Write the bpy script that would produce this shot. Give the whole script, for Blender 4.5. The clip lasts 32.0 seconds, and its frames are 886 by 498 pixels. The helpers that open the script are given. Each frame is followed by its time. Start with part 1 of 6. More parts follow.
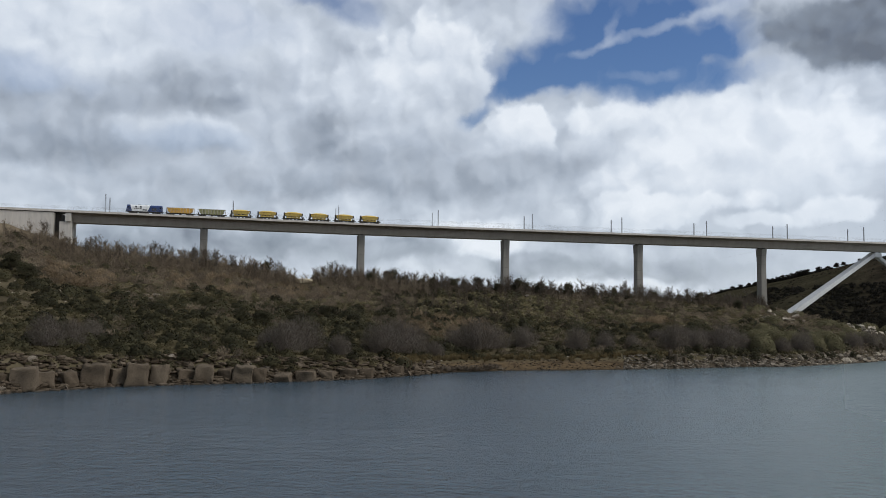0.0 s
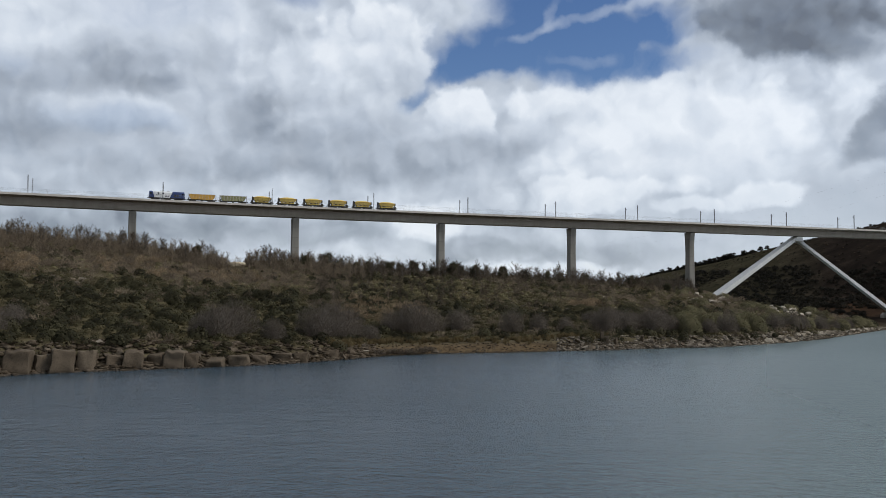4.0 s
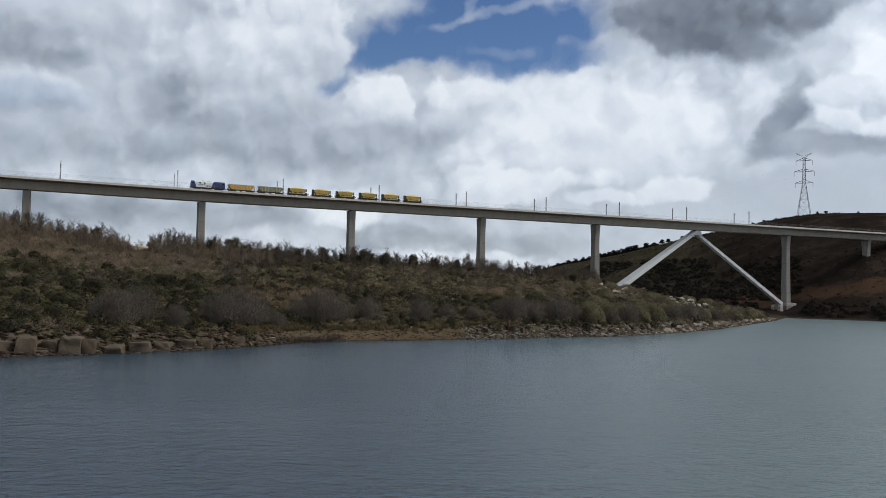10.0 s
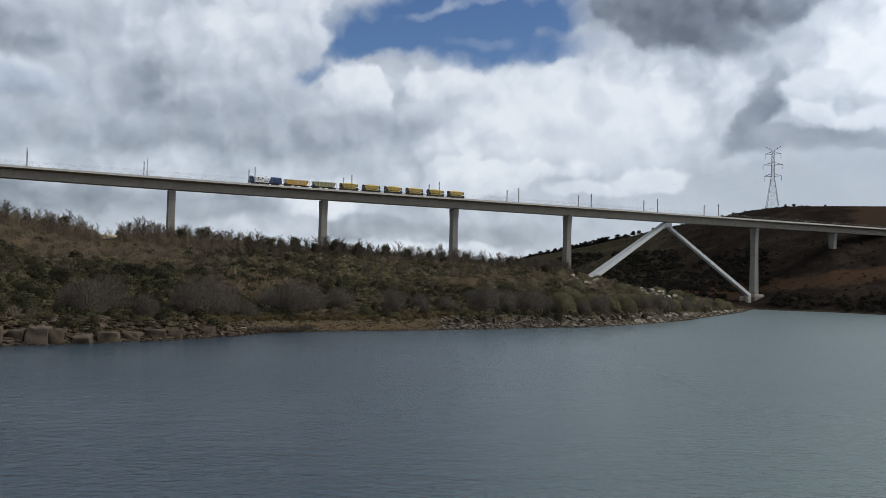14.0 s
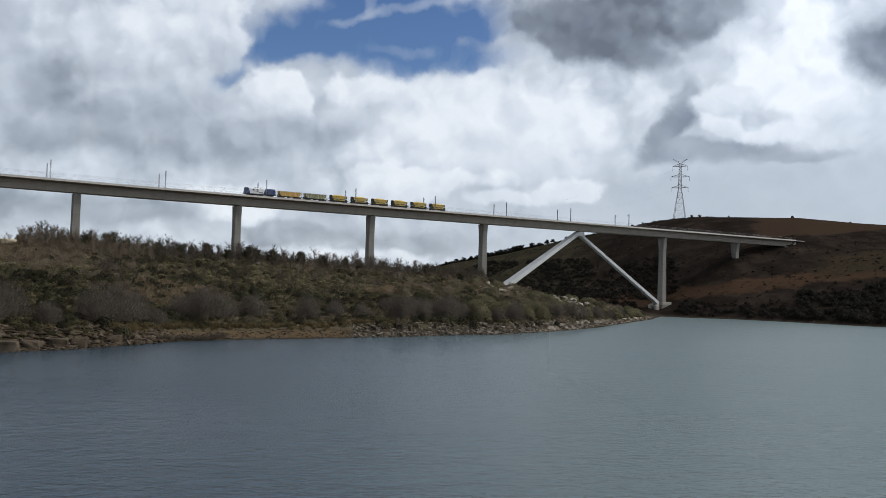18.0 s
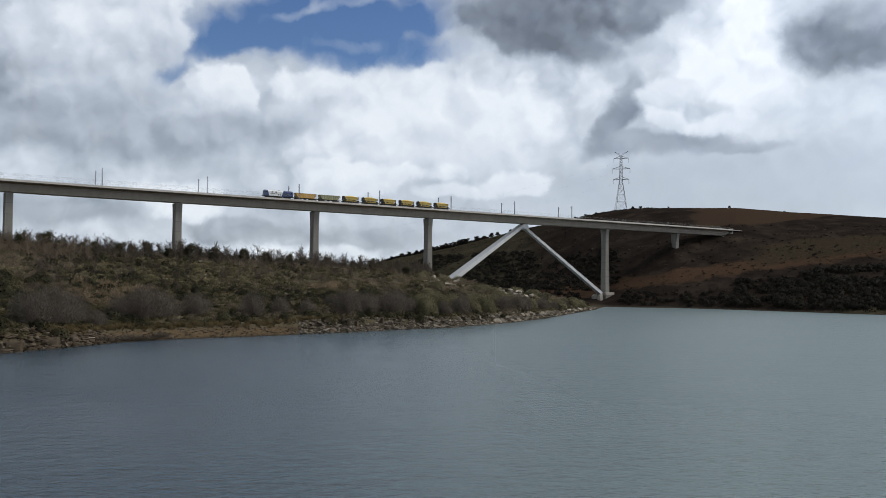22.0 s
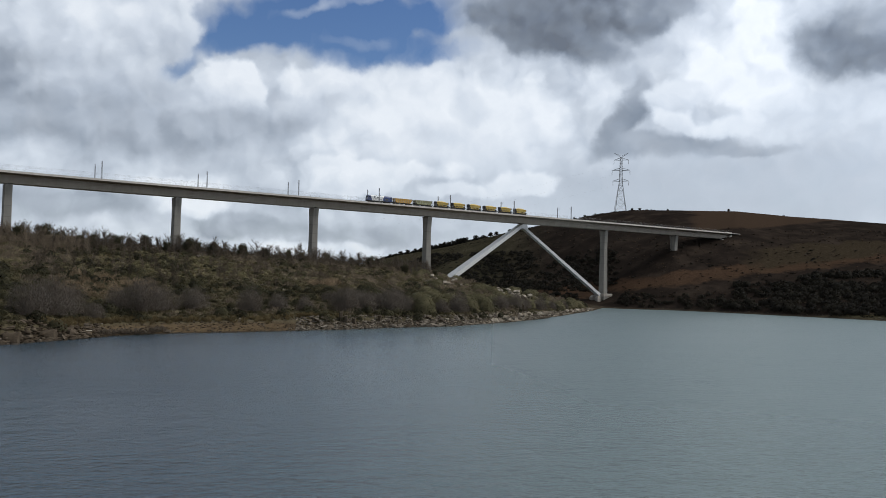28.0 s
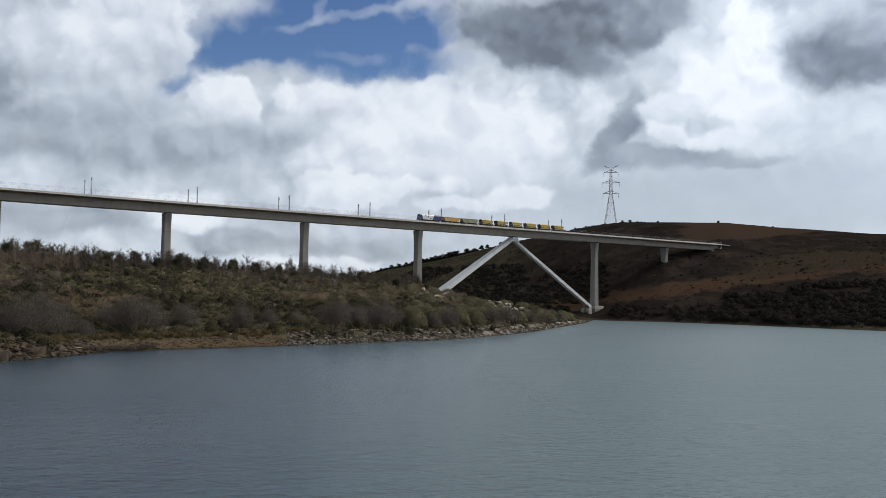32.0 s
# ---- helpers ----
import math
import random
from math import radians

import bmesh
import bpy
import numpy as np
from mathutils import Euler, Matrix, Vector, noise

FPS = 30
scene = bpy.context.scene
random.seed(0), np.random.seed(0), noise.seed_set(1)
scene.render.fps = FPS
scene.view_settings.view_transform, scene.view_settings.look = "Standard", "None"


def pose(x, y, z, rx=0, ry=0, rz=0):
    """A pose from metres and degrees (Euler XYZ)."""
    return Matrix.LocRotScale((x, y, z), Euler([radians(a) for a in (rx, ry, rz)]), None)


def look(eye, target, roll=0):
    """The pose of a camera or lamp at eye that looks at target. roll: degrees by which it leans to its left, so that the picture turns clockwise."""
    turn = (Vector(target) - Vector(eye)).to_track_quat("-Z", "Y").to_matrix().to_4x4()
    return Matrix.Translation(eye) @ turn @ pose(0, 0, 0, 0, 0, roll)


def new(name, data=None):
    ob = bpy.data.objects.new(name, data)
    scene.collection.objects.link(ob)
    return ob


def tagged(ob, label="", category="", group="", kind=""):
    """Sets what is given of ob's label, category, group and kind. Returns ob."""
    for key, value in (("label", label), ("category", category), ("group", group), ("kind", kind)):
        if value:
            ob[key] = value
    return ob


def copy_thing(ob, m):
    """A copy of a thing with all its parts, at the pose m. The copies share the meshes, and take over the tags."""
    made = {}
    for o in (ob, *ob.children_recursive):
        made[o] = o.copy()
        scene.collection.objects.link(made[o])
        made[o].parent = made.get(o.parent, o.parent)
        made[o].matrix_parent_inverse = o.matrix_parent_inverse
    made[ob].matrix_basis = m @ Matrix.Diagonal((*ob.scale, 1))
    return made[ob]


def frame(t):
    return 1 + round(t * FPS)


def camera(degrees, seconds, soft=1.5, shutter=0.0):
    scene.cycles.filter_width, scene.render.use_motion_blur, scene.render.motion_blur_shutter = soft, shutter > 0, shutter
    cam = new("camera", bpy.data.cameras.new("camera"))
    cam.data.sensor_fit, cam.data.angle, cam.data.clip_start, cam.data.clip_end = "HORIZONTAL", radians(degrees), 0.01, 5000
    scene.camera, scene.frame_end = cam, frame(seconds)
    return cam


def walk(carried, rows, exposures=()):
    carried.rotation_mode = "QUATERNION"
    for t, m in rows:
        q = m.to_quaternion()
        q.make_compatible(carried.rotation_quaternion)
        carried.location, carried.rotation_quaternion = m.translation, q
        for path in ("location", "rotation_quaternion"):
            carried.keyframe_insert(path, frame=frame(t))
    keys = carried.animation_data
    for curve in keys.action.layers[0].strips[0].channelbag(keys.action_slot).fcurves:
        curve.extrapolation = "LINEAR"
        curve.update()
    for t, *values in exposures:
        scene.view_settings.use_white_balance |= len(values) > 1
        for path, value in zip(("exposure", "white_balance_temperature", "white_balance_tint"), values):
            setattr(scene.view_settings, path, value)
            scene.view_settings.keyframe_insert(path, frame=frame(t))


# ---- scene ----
cam = camera(55.5, 32.0, soft=0.8)
EYE = 16.0
# seconds, yaw, pitch, roll of a camera held at one spot on the bank
ROWS = [
    (0.0, 12.05, 4.17, -0.57),
    (0.5, 11.40, 3.95, -0.72),
    (1.0, 11.05, 3.79, -0.79),
    (1.5, 10.76, 3.74, -0.73),
    (2.0, 10.09, 3.65, -0.58),
    (2.5, 9.41, 3.49, -0.53),
    (3.0, 8.77, 3.26, -0.47),
    (3.5, 8.25, 3.14, -0.39),
    (5.5, 5.87, 2.72, -0.62),
    (6.0, 5.44, 2.52, -0.73),
    (6.5, 4.94, 2.54, -0.91),
    (7.0, 4.25, 2.57, -1.02),
    (7.5, 3.69, 2.39, -1.17),
    (8.0, 3.57, 2.36, -1.32),
    (8.5, 3.21, 2.52, -1.27),
    (9.0, 2.62, 2.58, -1.23),
    (9.5, 2.11, 2.44, -1.14),
    (10.0, 1.54, 2.34, -1.11),
    (10.5, 1.13, 2.26, -1.15),
    (11.0, 0.92, 2.17, -1.07),
    (11.5, 0.74, 2.11, -0.77),
    (12.0, 0.39, 2.06, -0.64),
    (12.5, 0.05, 2.01, -0.73),
    (13.0, -0.03, 1.92, -0.92),
    (13.5, -0.25, 1.86, -1.27),
    (15.5, -0.61, 1.34, -1.22),
    (16.0, -0.92, 1.46, -1.14),
    (16.5, -1.40, 1.56, -1.14),
    (17.0, -2.23, 1.73, -1.14),
    (17.5, -3.93, 2.15, -1.24),
    (18.0, -6.03, 2.38, -1.51),
    (18.5, -7.50, 2.46, -1.36),
    (19.0, -8.74, 2.37, -0.82),
    (19.5, -9.00, 2.45, -0.25),
    (20.0, -8.94, 2.26, 0.04),
    (20.5, -9.20, 1.91, 0.06),
    (21.0, -9.44, 1.95, -0.12),
    (21.5, -9.50, 2.00, -0.26),
    (22.0, -9.71, 2.05, -0.44),
    (22.5, -9.91, 2.22, -0.62),
    (23.0, -9.83, 2.23, -0.84),
    (23.5, -9.56, 2.18, -1.04),
    (24.0, -9.40, 2.20, -1.15),
    (24.5, -9.41, 2.19, -1.11),
    (25.0, -9.45, 2.20, -1.16),
    (25.5, -9.64, 2.28, -1.23),
    (27.5, -9.77, 2.16, -1.29),
    (28.0, -9.83, 1.96, -1.37),
    (28.5, -9.90, 1.88, -1.40),
    (29.0, -9.95, 2.09, -1.29),
    (29.5, -9.99, 2.35, -1.22),
    (30.0, -10.05, 2.56, -1.13),
    (30.5, -10.17, 2.61, -1.03),
    (31.0, -10.30, 2.74, -0.90),
    (31.5, -10.33, 2.83, -0.87),
    (32.0, -10.42, 2.89, -0.90),
]
walk(cam, [(t, pose(0, 0, EYE, 90 + pitch, roll, yaw)) for t, yaw, pitch, roll in ROWS],
     exposures=[(0.0, 0.0), (9.0, -0.03), (13.0, -0.13), (15.5, -0.02), (17.0, 0.0), (32.0, 0.0)])

# ---- light ----
SUN_AZ, SUN_EL = 92.0, 43.0
world = bpy.data.worlds.new("sky")
scene.world = world
world.use_nodes = True
wn, wl = world.node_tree.nodes, world.node_tree.links
wn.clear()
sky = wn.new("ShaderNodeTexSky")
sky.sky_type = "NISHITA"
sky.sun_disc = False
sky.sun_elevation, sky.sun_rotation = radians(SUN_EL), radians(SUN_AZ)
sky.air_density, sky.dust_density, sky.ozone_density = 1.0, 0.3, 2.0
deep = wn.new("ShaderNodeHueSaturation")
deep.inputs["Hue"].default_value, deep.inputs["Saturation"].default_value = 0.512, 1.22
wl.new(sky.outputs[0], deep.inputs["Color"])
blue = wn.new("ShaderNodeBackground")
blue.inputs[1].default_value = 0.088
wl.new(deep.outputs[0], blue.inputs[0])
# the high cloud overhead, brightest round the veiled sun
_a, _e = radians(SUN_AZ), radians(SUN_EL)
SUN_WAY = (math.sin(_a) * math.cos(_e), math.cos(_a) * math.cos(_e), math.sin(_e))
coord = wn.new("ShaderNodeTexCoord")
puffs = wn.new("ShaderNodeTexNoise")
puffs.inputs["Scale"].default_value, puffs.inputs["Detail"].default_value = 3.0, 6.0
wl.new(coord.outputs["Generated"], puffs.inputs["Vector"])
toward = wn.new("ShaderNodeVectorMath")
toward.operation = "DOT_PRODUCT"
wl.new(coord.outputs["Generated"], toward.inputs[0])
toward.inputs[1].default_value = SUN_WAY
power = wn.new("ShaderNodeMath")
power.operation = "POWER"
clip = wn.new("ShaderNodeMath")
clip.operation = "MAXIMUM"
clip.inputs[1].default_value = 0.0
wl.new(toward.outputs[1], clip.inputs[0])
wl.new(clip.outputs[0], power.inputs[0])
power.inputs[1].default_value = 2.5
gain = wn.new("ShaderNodeMath")
gain.operation = "MULTIPLY_ADD"
gain.inputs[1].default_value, gain.inputs[2].default_value = 2.0, 0.6
wl.new(power.outputs[0], gain.inputs[0])
grey = wn.new("ShaderNodeBackground")
grey.inputs[0].default_value = (0.50, 0.565, 0.64, 1)
wl.new(gain.outputs[0], grey.inputs[1])
amount = wn.new("ShaderNodeMapRange")
for _i, _v in enumerate((0.36, 0.52, 0.0, 1.0)):
    amount.inputs[_i + 1].default_value = _v
wl.new(puffs.outputs[0], amount.inputs[0])
blend = wn.new("ShaderNodeMixShader")
high = wn.new("ShaderNodeMapRange")
high.inputs[1].default_value, high.inputs[2].default_value = 0.40, 0.48
parts = wn.new("ShaderNodeSeparateXYZ")
wl.new(coord.outputs["Generated"], parts.inputs[0])
wl.new(parts.outputs[2], high.inputs[0])
cover = wn.new("ShaderNodeMath")
cover.operation = "MULTIPLY"
wl.new(amount.outputs[0], cover.inputs[0])
wl.new(high.outputs[0], cover.inputs[1])
wl.new(cover.outputs[0], blend.inputs[0])
wl.new(blue.outputs[0], blend.inputs[1])
wl.new(grey.outputs[0], blend.inputs[2])
out = wn.new("ShaderNodeOutputWorld")
wl.new(blend.outputs[0], out.inputs[0])
sun = new("sun", bpy.data.lights.new("sun", "SUN"))
sun.data.energy, sun.data.angle, sun.data.color = 2.0, radians(14), (1.0, 0.96, 0.9)
sun.matrix_world = look((math.sin(_a) * math.cos(_e) * 100, math.cos(_a) * math.cos(_e) * 100, math.sin(_e) * 100), (0, 0, 0))


# ---- materials ----
class Tree:
    """Short hand for a node tree."""

    def __init__(self, name):
        self.mat = bpy.data.materials.new(name)
        self.mat.use_nodes = True
        self.nodes, self.links = self.mat.node_tree.nodes, self.mat.node_tree.links
        self.nodes.clear()
        self.end = self.nodes.new("ShaderNodeOutputMaterial")

    def put(self, socket, value):
        if isinstance(value, bpy.types.NodeSocket):
            self.links.new(value, socket)
        else:
            socket.default_value = value

    def math(self, op, a, b=0.0, c=0.0, clamp=False):
        n = self.nodes.new("ShaderNodeMath")
        n.operation, n.use_clamp = op, clamp
        for s, v in zip(n.inputs, (a, b, c)):
            self.put(s, v)
        return n.outputs[0]

    def noise(self, scale, detail=4.0, vector=None, rough=0.55, distortion=0.0, color=False):
        n = self.nodes.new("ShaderNodeTexNoise")
        n.inputs["Scale"].default_value, n.inputs["Detail"].default_value = scale, detail
        n.inputs["Roughness"].default_value, n.inputs["Distortion"].default_value = rough, distortion
        if vector is not None:
            self.links.new(vector, n.inputs["Vector"])
        return n.outputs[1] if color else n.outputs[0]

    def ramp(self, value, stops):
        n = self.nodes.new("ShaderNodeValToRGB")
        while len(n.color_ramp.elements) < len(stops):
            n.color_ramp.elements.new(0.5)
        for e, (p, c) in zip(n.color_ramp.elements, stops):
            e.position, e.color = p, (*c, 1) if len(c) == 3 else c
        self.put(n.inputs[0], value)
        return n.outputs[0]

    def mix(self, fac, a, b, blend="MIX"):
        n = self.nodes.new("ShaderNodeMix")
        n.data_type, n.blend_type = "RGBA", blend
        self.put(n.inputs[0], fac)
        for s, v in ((n.inputs[6], a), (n.inputs[7], b)):
            self.put(s, (*v, 1) if isinstance(v, tuple) and len(v) == 3 else v)
        return n.outputs[2]

    def map(self, v, a, b, c=0.0, d=1.0):
        n = self.nodes.new("ShaderNodeMapRange")
        for s, x in zip(n.inputs, (v, a, b, c, d)):
            self.put(s, x)
        return n.outputs[0]

    def position(self):
        return self.nodes.new("ShaderNodeNewGeometry").outputs["Position"]

    def local(self):
        return self.nodes.new("ShaderNodeTexCoord").outputs["Object"]

    def split(self, v):
        n = self.nodes.new("ShaderNodeSeparateXYZ")
        self.links.new(v, n.inputs[0])
        return n.outputs

    def island(self):
        return self.nodes.new("ShaderNodeNewGeometry").outputs["Random Per Island"]

    def each(self):
        return self.nodes.new("ShaderNodeObjectInfo").outputs["Random"]

    def bump(self, height, strength, distance):
        n = self.nodes.new("ShaderNodeBump")
        n.inputs["Strength"].default_value, n.inputs["Distance"].default_value = strength, distance
        self.links.new(height, n.inputs["Height"])
        return n.outputs[0]

    def surface(self, color, rough=0.8, metal=0.0, normal=None, spec=0.5, **more):
        n = self.nodes.new("ShaderNodeBsdfPrincipled")
        self.put(n.inputs["Base Color"], (*color, 1) if isinstance(color, tuple) and len(color) == 3 else color)
        self.put(n.inputs["Roughness"], rough)
        self.put(n.inputs["Metallic"], metal)
        n.inputs["Specular IOR Level"].default_value = spec
        if normal is not None:
            self.links.new(normal, n.inputs["Normal"])
        for k, v in more.items():
            self.put(n.inputs[k.replace("_", " ")], v)
        self.links.new(n.outputs[0], self.end.inputs[0])
        return self.mat


def worn(name, color, rough=0.6, metal=0.0, dirt=(0.12, 0.10, 0.08), amount=0.5, scale=0.6, bump=0.0, lifts=0.0):
    """Paint, concrete or metal with stains at two scales and vertical streaks."""
    t = Tree(name)
    p = t.local()
    m = t.nodes.new("ShaderNodeMapping")
    m.inputs["Scale"].default_value = (1.0, 1.0, 0.18)
    t.links.new(p, m.inputs[0])
    streak = t.noise(scale * 2.2, 5, m.outputs[0])
    grain = t.noise(scale * 14, 3, p)
    f = t.math("MULTIPLY", t.map(streak, 0.42, 0.72), amount, clamp=True)
    c = t.mix(f, color, dirt)
    c = t.mix(t.math("MULTIPLY", grain, 0.35), c, tuple(x * 0.72 for x in color))
    if lifts:
        # construction joints between the pours
        z = t.split(p)[2]
        seam = t.math("LESS_THAN", t.math("FRACT", t.math("DIVIDE", z, lifts)), 0.035)
        tone = t.math("FLOOR", t.math("DIVIDE", z, lifts))
        shade = t.math("FRACT", t.math("MULTIPLY", t.math("SINE", t.math("MULTIPLY", tone, 12.9)), 43.7))
        c = t.mix(t.math("MULTIPLY", shade, 0.35), c, tuple(x * 0.7 for x in color))
        c = t.mix(t.math("MULTIPLY", seam, 0.6), c, dirt)
    n = t.bump(grain, 0.4, bump) if bump else None
    return t.surface(c, rough, metal, n)


CONCRETE = worn("concrete", (0.365, 0.322, 0.27), 0.85, dirt=(0.21, 0.185, 0.155), amount=0.45, scale=0.2, bump=0.01)
PIER_CONCRETE = worn("pier_concrete", (0.25, 0.232, 0.20), 0.85, dirt=(0.115, 0.105, 0.09), amount=0.75, scale=0.2, bump=0.01, lifts=4.6)
PALE_CONCRETE = worn("pale_concrete", (0.62, 0.615, 0.60), 0.8, dirt=(0.4, 0.39, 0.37), amount=0.45, scale=0.2, bump=0.01)
EDGE_CONCRETE = worn("edge_concrete", (0.52, 0.475, 0.42), 0.8, dirt=(0.3, 0.27, 0.24), amount=0.5, scale=0.4)
STEEL = worn("galvanised_steel", (0.26, 0.265, 0.27), 0.55, 0.5, scale=1.0)
RAIL_STEEL = worn("rail_steel", (0.20, 0.15, 0.12), 0.5, 0.7, scale=1.0)
BALLAST = worn("ballast", (0.22, 0.20, 0.185), 0.95, amount=0.6, scale=2.0, bump=0.03)
DARK = worn("underframe_black", (0.035, 0.032, 0.03), 0.75, scale=1.5, dirt=(0.09, 0.07, 0.05))
YELLOW = worn("wagon_yellow", (0.60, 0.33, 0.045), 0.55, scale=0.8, dirt=(0.24, 0.15, 0.06), amount=0.5)
# duller copy of the yellow, with the shade on the hopper sides painted in
YELLOW_DULL = worn("wagon_yellow_shaded", (0.44, 0.31, 0.055), 0.6, scale=0.8, dirt=(0.17, 0.115, 0.045), amount=0.6)
YELLOW_PALE = worn("wagon_cover_yellow", (0.66, 0.49, 0.13), 0.6, scale=0.8, dirt=(0.36, 0.26, 0.09), amount=0.5)
OLIVE_SIDE = worn("wagon_sprayed_side", (0.30, 0.29, 0.13), 0.65, scale=1.4, dirt=(0.045, 0.05, 0.03), amount=0.9)
WHITE = worn("loco_white", (0.72, 0.72, 0.70), 0.4, scale=0.7, dirt=(0.42, 0.41, 0.39), amount=0.4)
BLUE = worn("loco_blue", (0.013, 0.034, 0.13), 0.4, scale=0.7, dirt=(0.06, 0.07, 0.1), amount=0.4)
GLASS_DARK = worn("dark_window", (0.012, 0.014, 0.017), 0.12, scale=1.0, amount=0.1)
LOAD = worn("stone_load", (0.45, 0.38, 0.25), 0.95, scale=2.0, bump=0.05)
GLAZE = worn("insulator_glass", (0.16, 0.13, 0.11), 0.25, scale=1.0)
BARK = worn("bark", (0.10, 0.085, 0.07), 0.95, scale=2.0, dirt=(0.05, 0.045, 0.04), bump=0.02)


def leafy(name, a, b, c, rough=0.7):
    """Leaves or twigs: varied clump by clump and patch by patch."""
    t = Tree(name)
    patch = t.noise(0.09, 3, t.position())
    near = t.noise(0.45, 2, t.position())
    f = t.math("MULTIPLY_ADD", t.island(), 0.16, t.math("MULTIPLY_ADD", near, 0.55, t.math("MULTIPLY", patch, 0.6)))
    tint = t.nodes.new("ShaderNodeAttribute")
    tint.attribute_name = "tint"
    f = t.math("ADD", f, t.math("MULTIPLY_ADD", tint.outputs["Fac"], 0.42, -0.08))
    col = t.ramp(f, [(0.50, a), (0.76, b), (1.02, c)])
    t.surface(col, rough, spec=0.05)
    lit = t.end.inputs[0].links[0].from_socket
    thin = t.nodes.new("ShaderNodeBsdfTranslucent")
    t.put(thin.inputs[0], col)
    both = t.nodes.new("ShaderNodeMixShader")
    both.inputs[0].default_value = 0.4
    t.links.new(lit, both.inputs[1])
    t.links.new(thin.outputs[0], both.inputs[2])
    t.links.new(both.outputs[0], t.end.inputs[0])
    return t.mat


LEAF_DARK = leafy("evergreen_oak_leaves", (0.0240, 0.0225, 0.0135), (0.0470, 0.0435, 0.0250), (0.0880, 0.0790, 0.0440))
LEAF_SCRUB = leafy("rockrose_scrub", (0.0420, 0.0370, 0.0200), (0.0800, 0.0690, 0.0365), (0.1360, 0.1120, 0.0620))
LEAF_OLIVE = leafy("pale_olive_scrub", (0.0620, 0.0550, 0.0290), (0.1320, 0.1150, 0.0600), (0.2350, 0.2000, 0.1080))
TWIG_BROWN = leafy("bare_brown_twigs", (0.1040, 0.0820, 0.0590), (0.1780, 0.1380, 0.0990), (0.2650, 0.2070, 0.1440))
TWIG_GREY = leafy("bare_grey_willow_twigs", (0.0800, 0.0660, 0.0540), (0.1200, 0.1000, 0.0820), (0.1700, 0.1430, 0.1160))
# dark tones kept close together, so that haze over the far bank is in the colour
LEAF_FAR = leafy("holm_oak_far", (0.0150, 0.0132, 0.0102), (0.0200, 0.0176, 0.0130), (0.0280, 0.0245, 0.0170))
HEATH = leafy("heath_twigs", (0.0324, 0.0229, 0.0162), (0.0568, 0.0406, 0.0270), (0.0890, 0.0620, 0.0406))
TWIG_DARK = leafy("dark_oak_twigs", (0.0600, 0.0480, 0.0370), (0.1030, 0.0820, 0.0620), (0.1650, 0.1310, 0.0970))
TWIG_OLIVE = leafy("olive_willow_twigs", (0.0720, 0.0650, 0.0350), (0.1380, 0.1230, 0.0680), (0.2300, 0.2000, 0.1150))
RUSSET = leafy("russet_oak_leaves", (0.1150, 0.0820, 0.0500), (0.2250, 0.1650, 0.1020), (0.3500, 0.2600, 0.1650))
GRASS_DRY = leafy("dry_grass", (0.08, 0.062, 0.032), (0.15, 0.112, 0.058), (0.23, 0.175, 0.092))


def stone(name, a, b, c):
    t = Tree(name)
    p = t.position()
    big = t.noise(0.5, 5, p, 0.6)
    fine = t.noise(5.0, 4, p, 0.65)
    f = t.math("MULTIPLY_ADD", t.each(), 0.35, t.math("MULTIPLY_ADD", t.island(), 0.5, t.math("MULTIPLY", big, 0.5)))
    col = t.mix(t.map(fine, 0.5, 0.72, 0, 0.7), t.ramp(f, [(0.3, a), (0.55, b), (0.85, c)]), a)
    crack = t.noise(1.1, 6, p, 0.7, 1.5)
    col = t.mix(t.map(t.math("ABSOLUTE", t.math("SUBTRACT", crack, 0.5)), 0.0, 0.022, 0.75, 0.0), col, (0.022, 0.018, 0.014))
    z = t.split(p)[2]
    col = t.mix(t.map(z, 0.4, 0.1, 0, 0.7), col, (0.035, 0.032, 0.028))
    return t.surface(col, 0.95, normal=t.bump(t.math("MULTIPLY_ADD", big, 1.5, fine), 0.7, 0.12), spec=0.08)


ROCK = stone("shore_granite", (0.0460, 0.0340, 0.0225), (0.0880, 0.0670, 0.0465), (0.1380, 0.1080, 0.0770))
ROCK_PALE = stone("brown_slate", (0.0460, 0.0356, 0.0264), (0.0978, 0.0782, 0.0586), (0.2185, 0.1840, 0.1437))


EARTH = stone("ochre_earth", (0.36, 0.29, 0.19), (0.52, 0.43, 0.29), (0.64, 0.54, 0.38))
ROCK_TIP = stone("sunlit_pale_slate", (0.115, 0.092, 0.066), (0.26, 0.215, 0.158), (0.46, 0.395, 0.305))


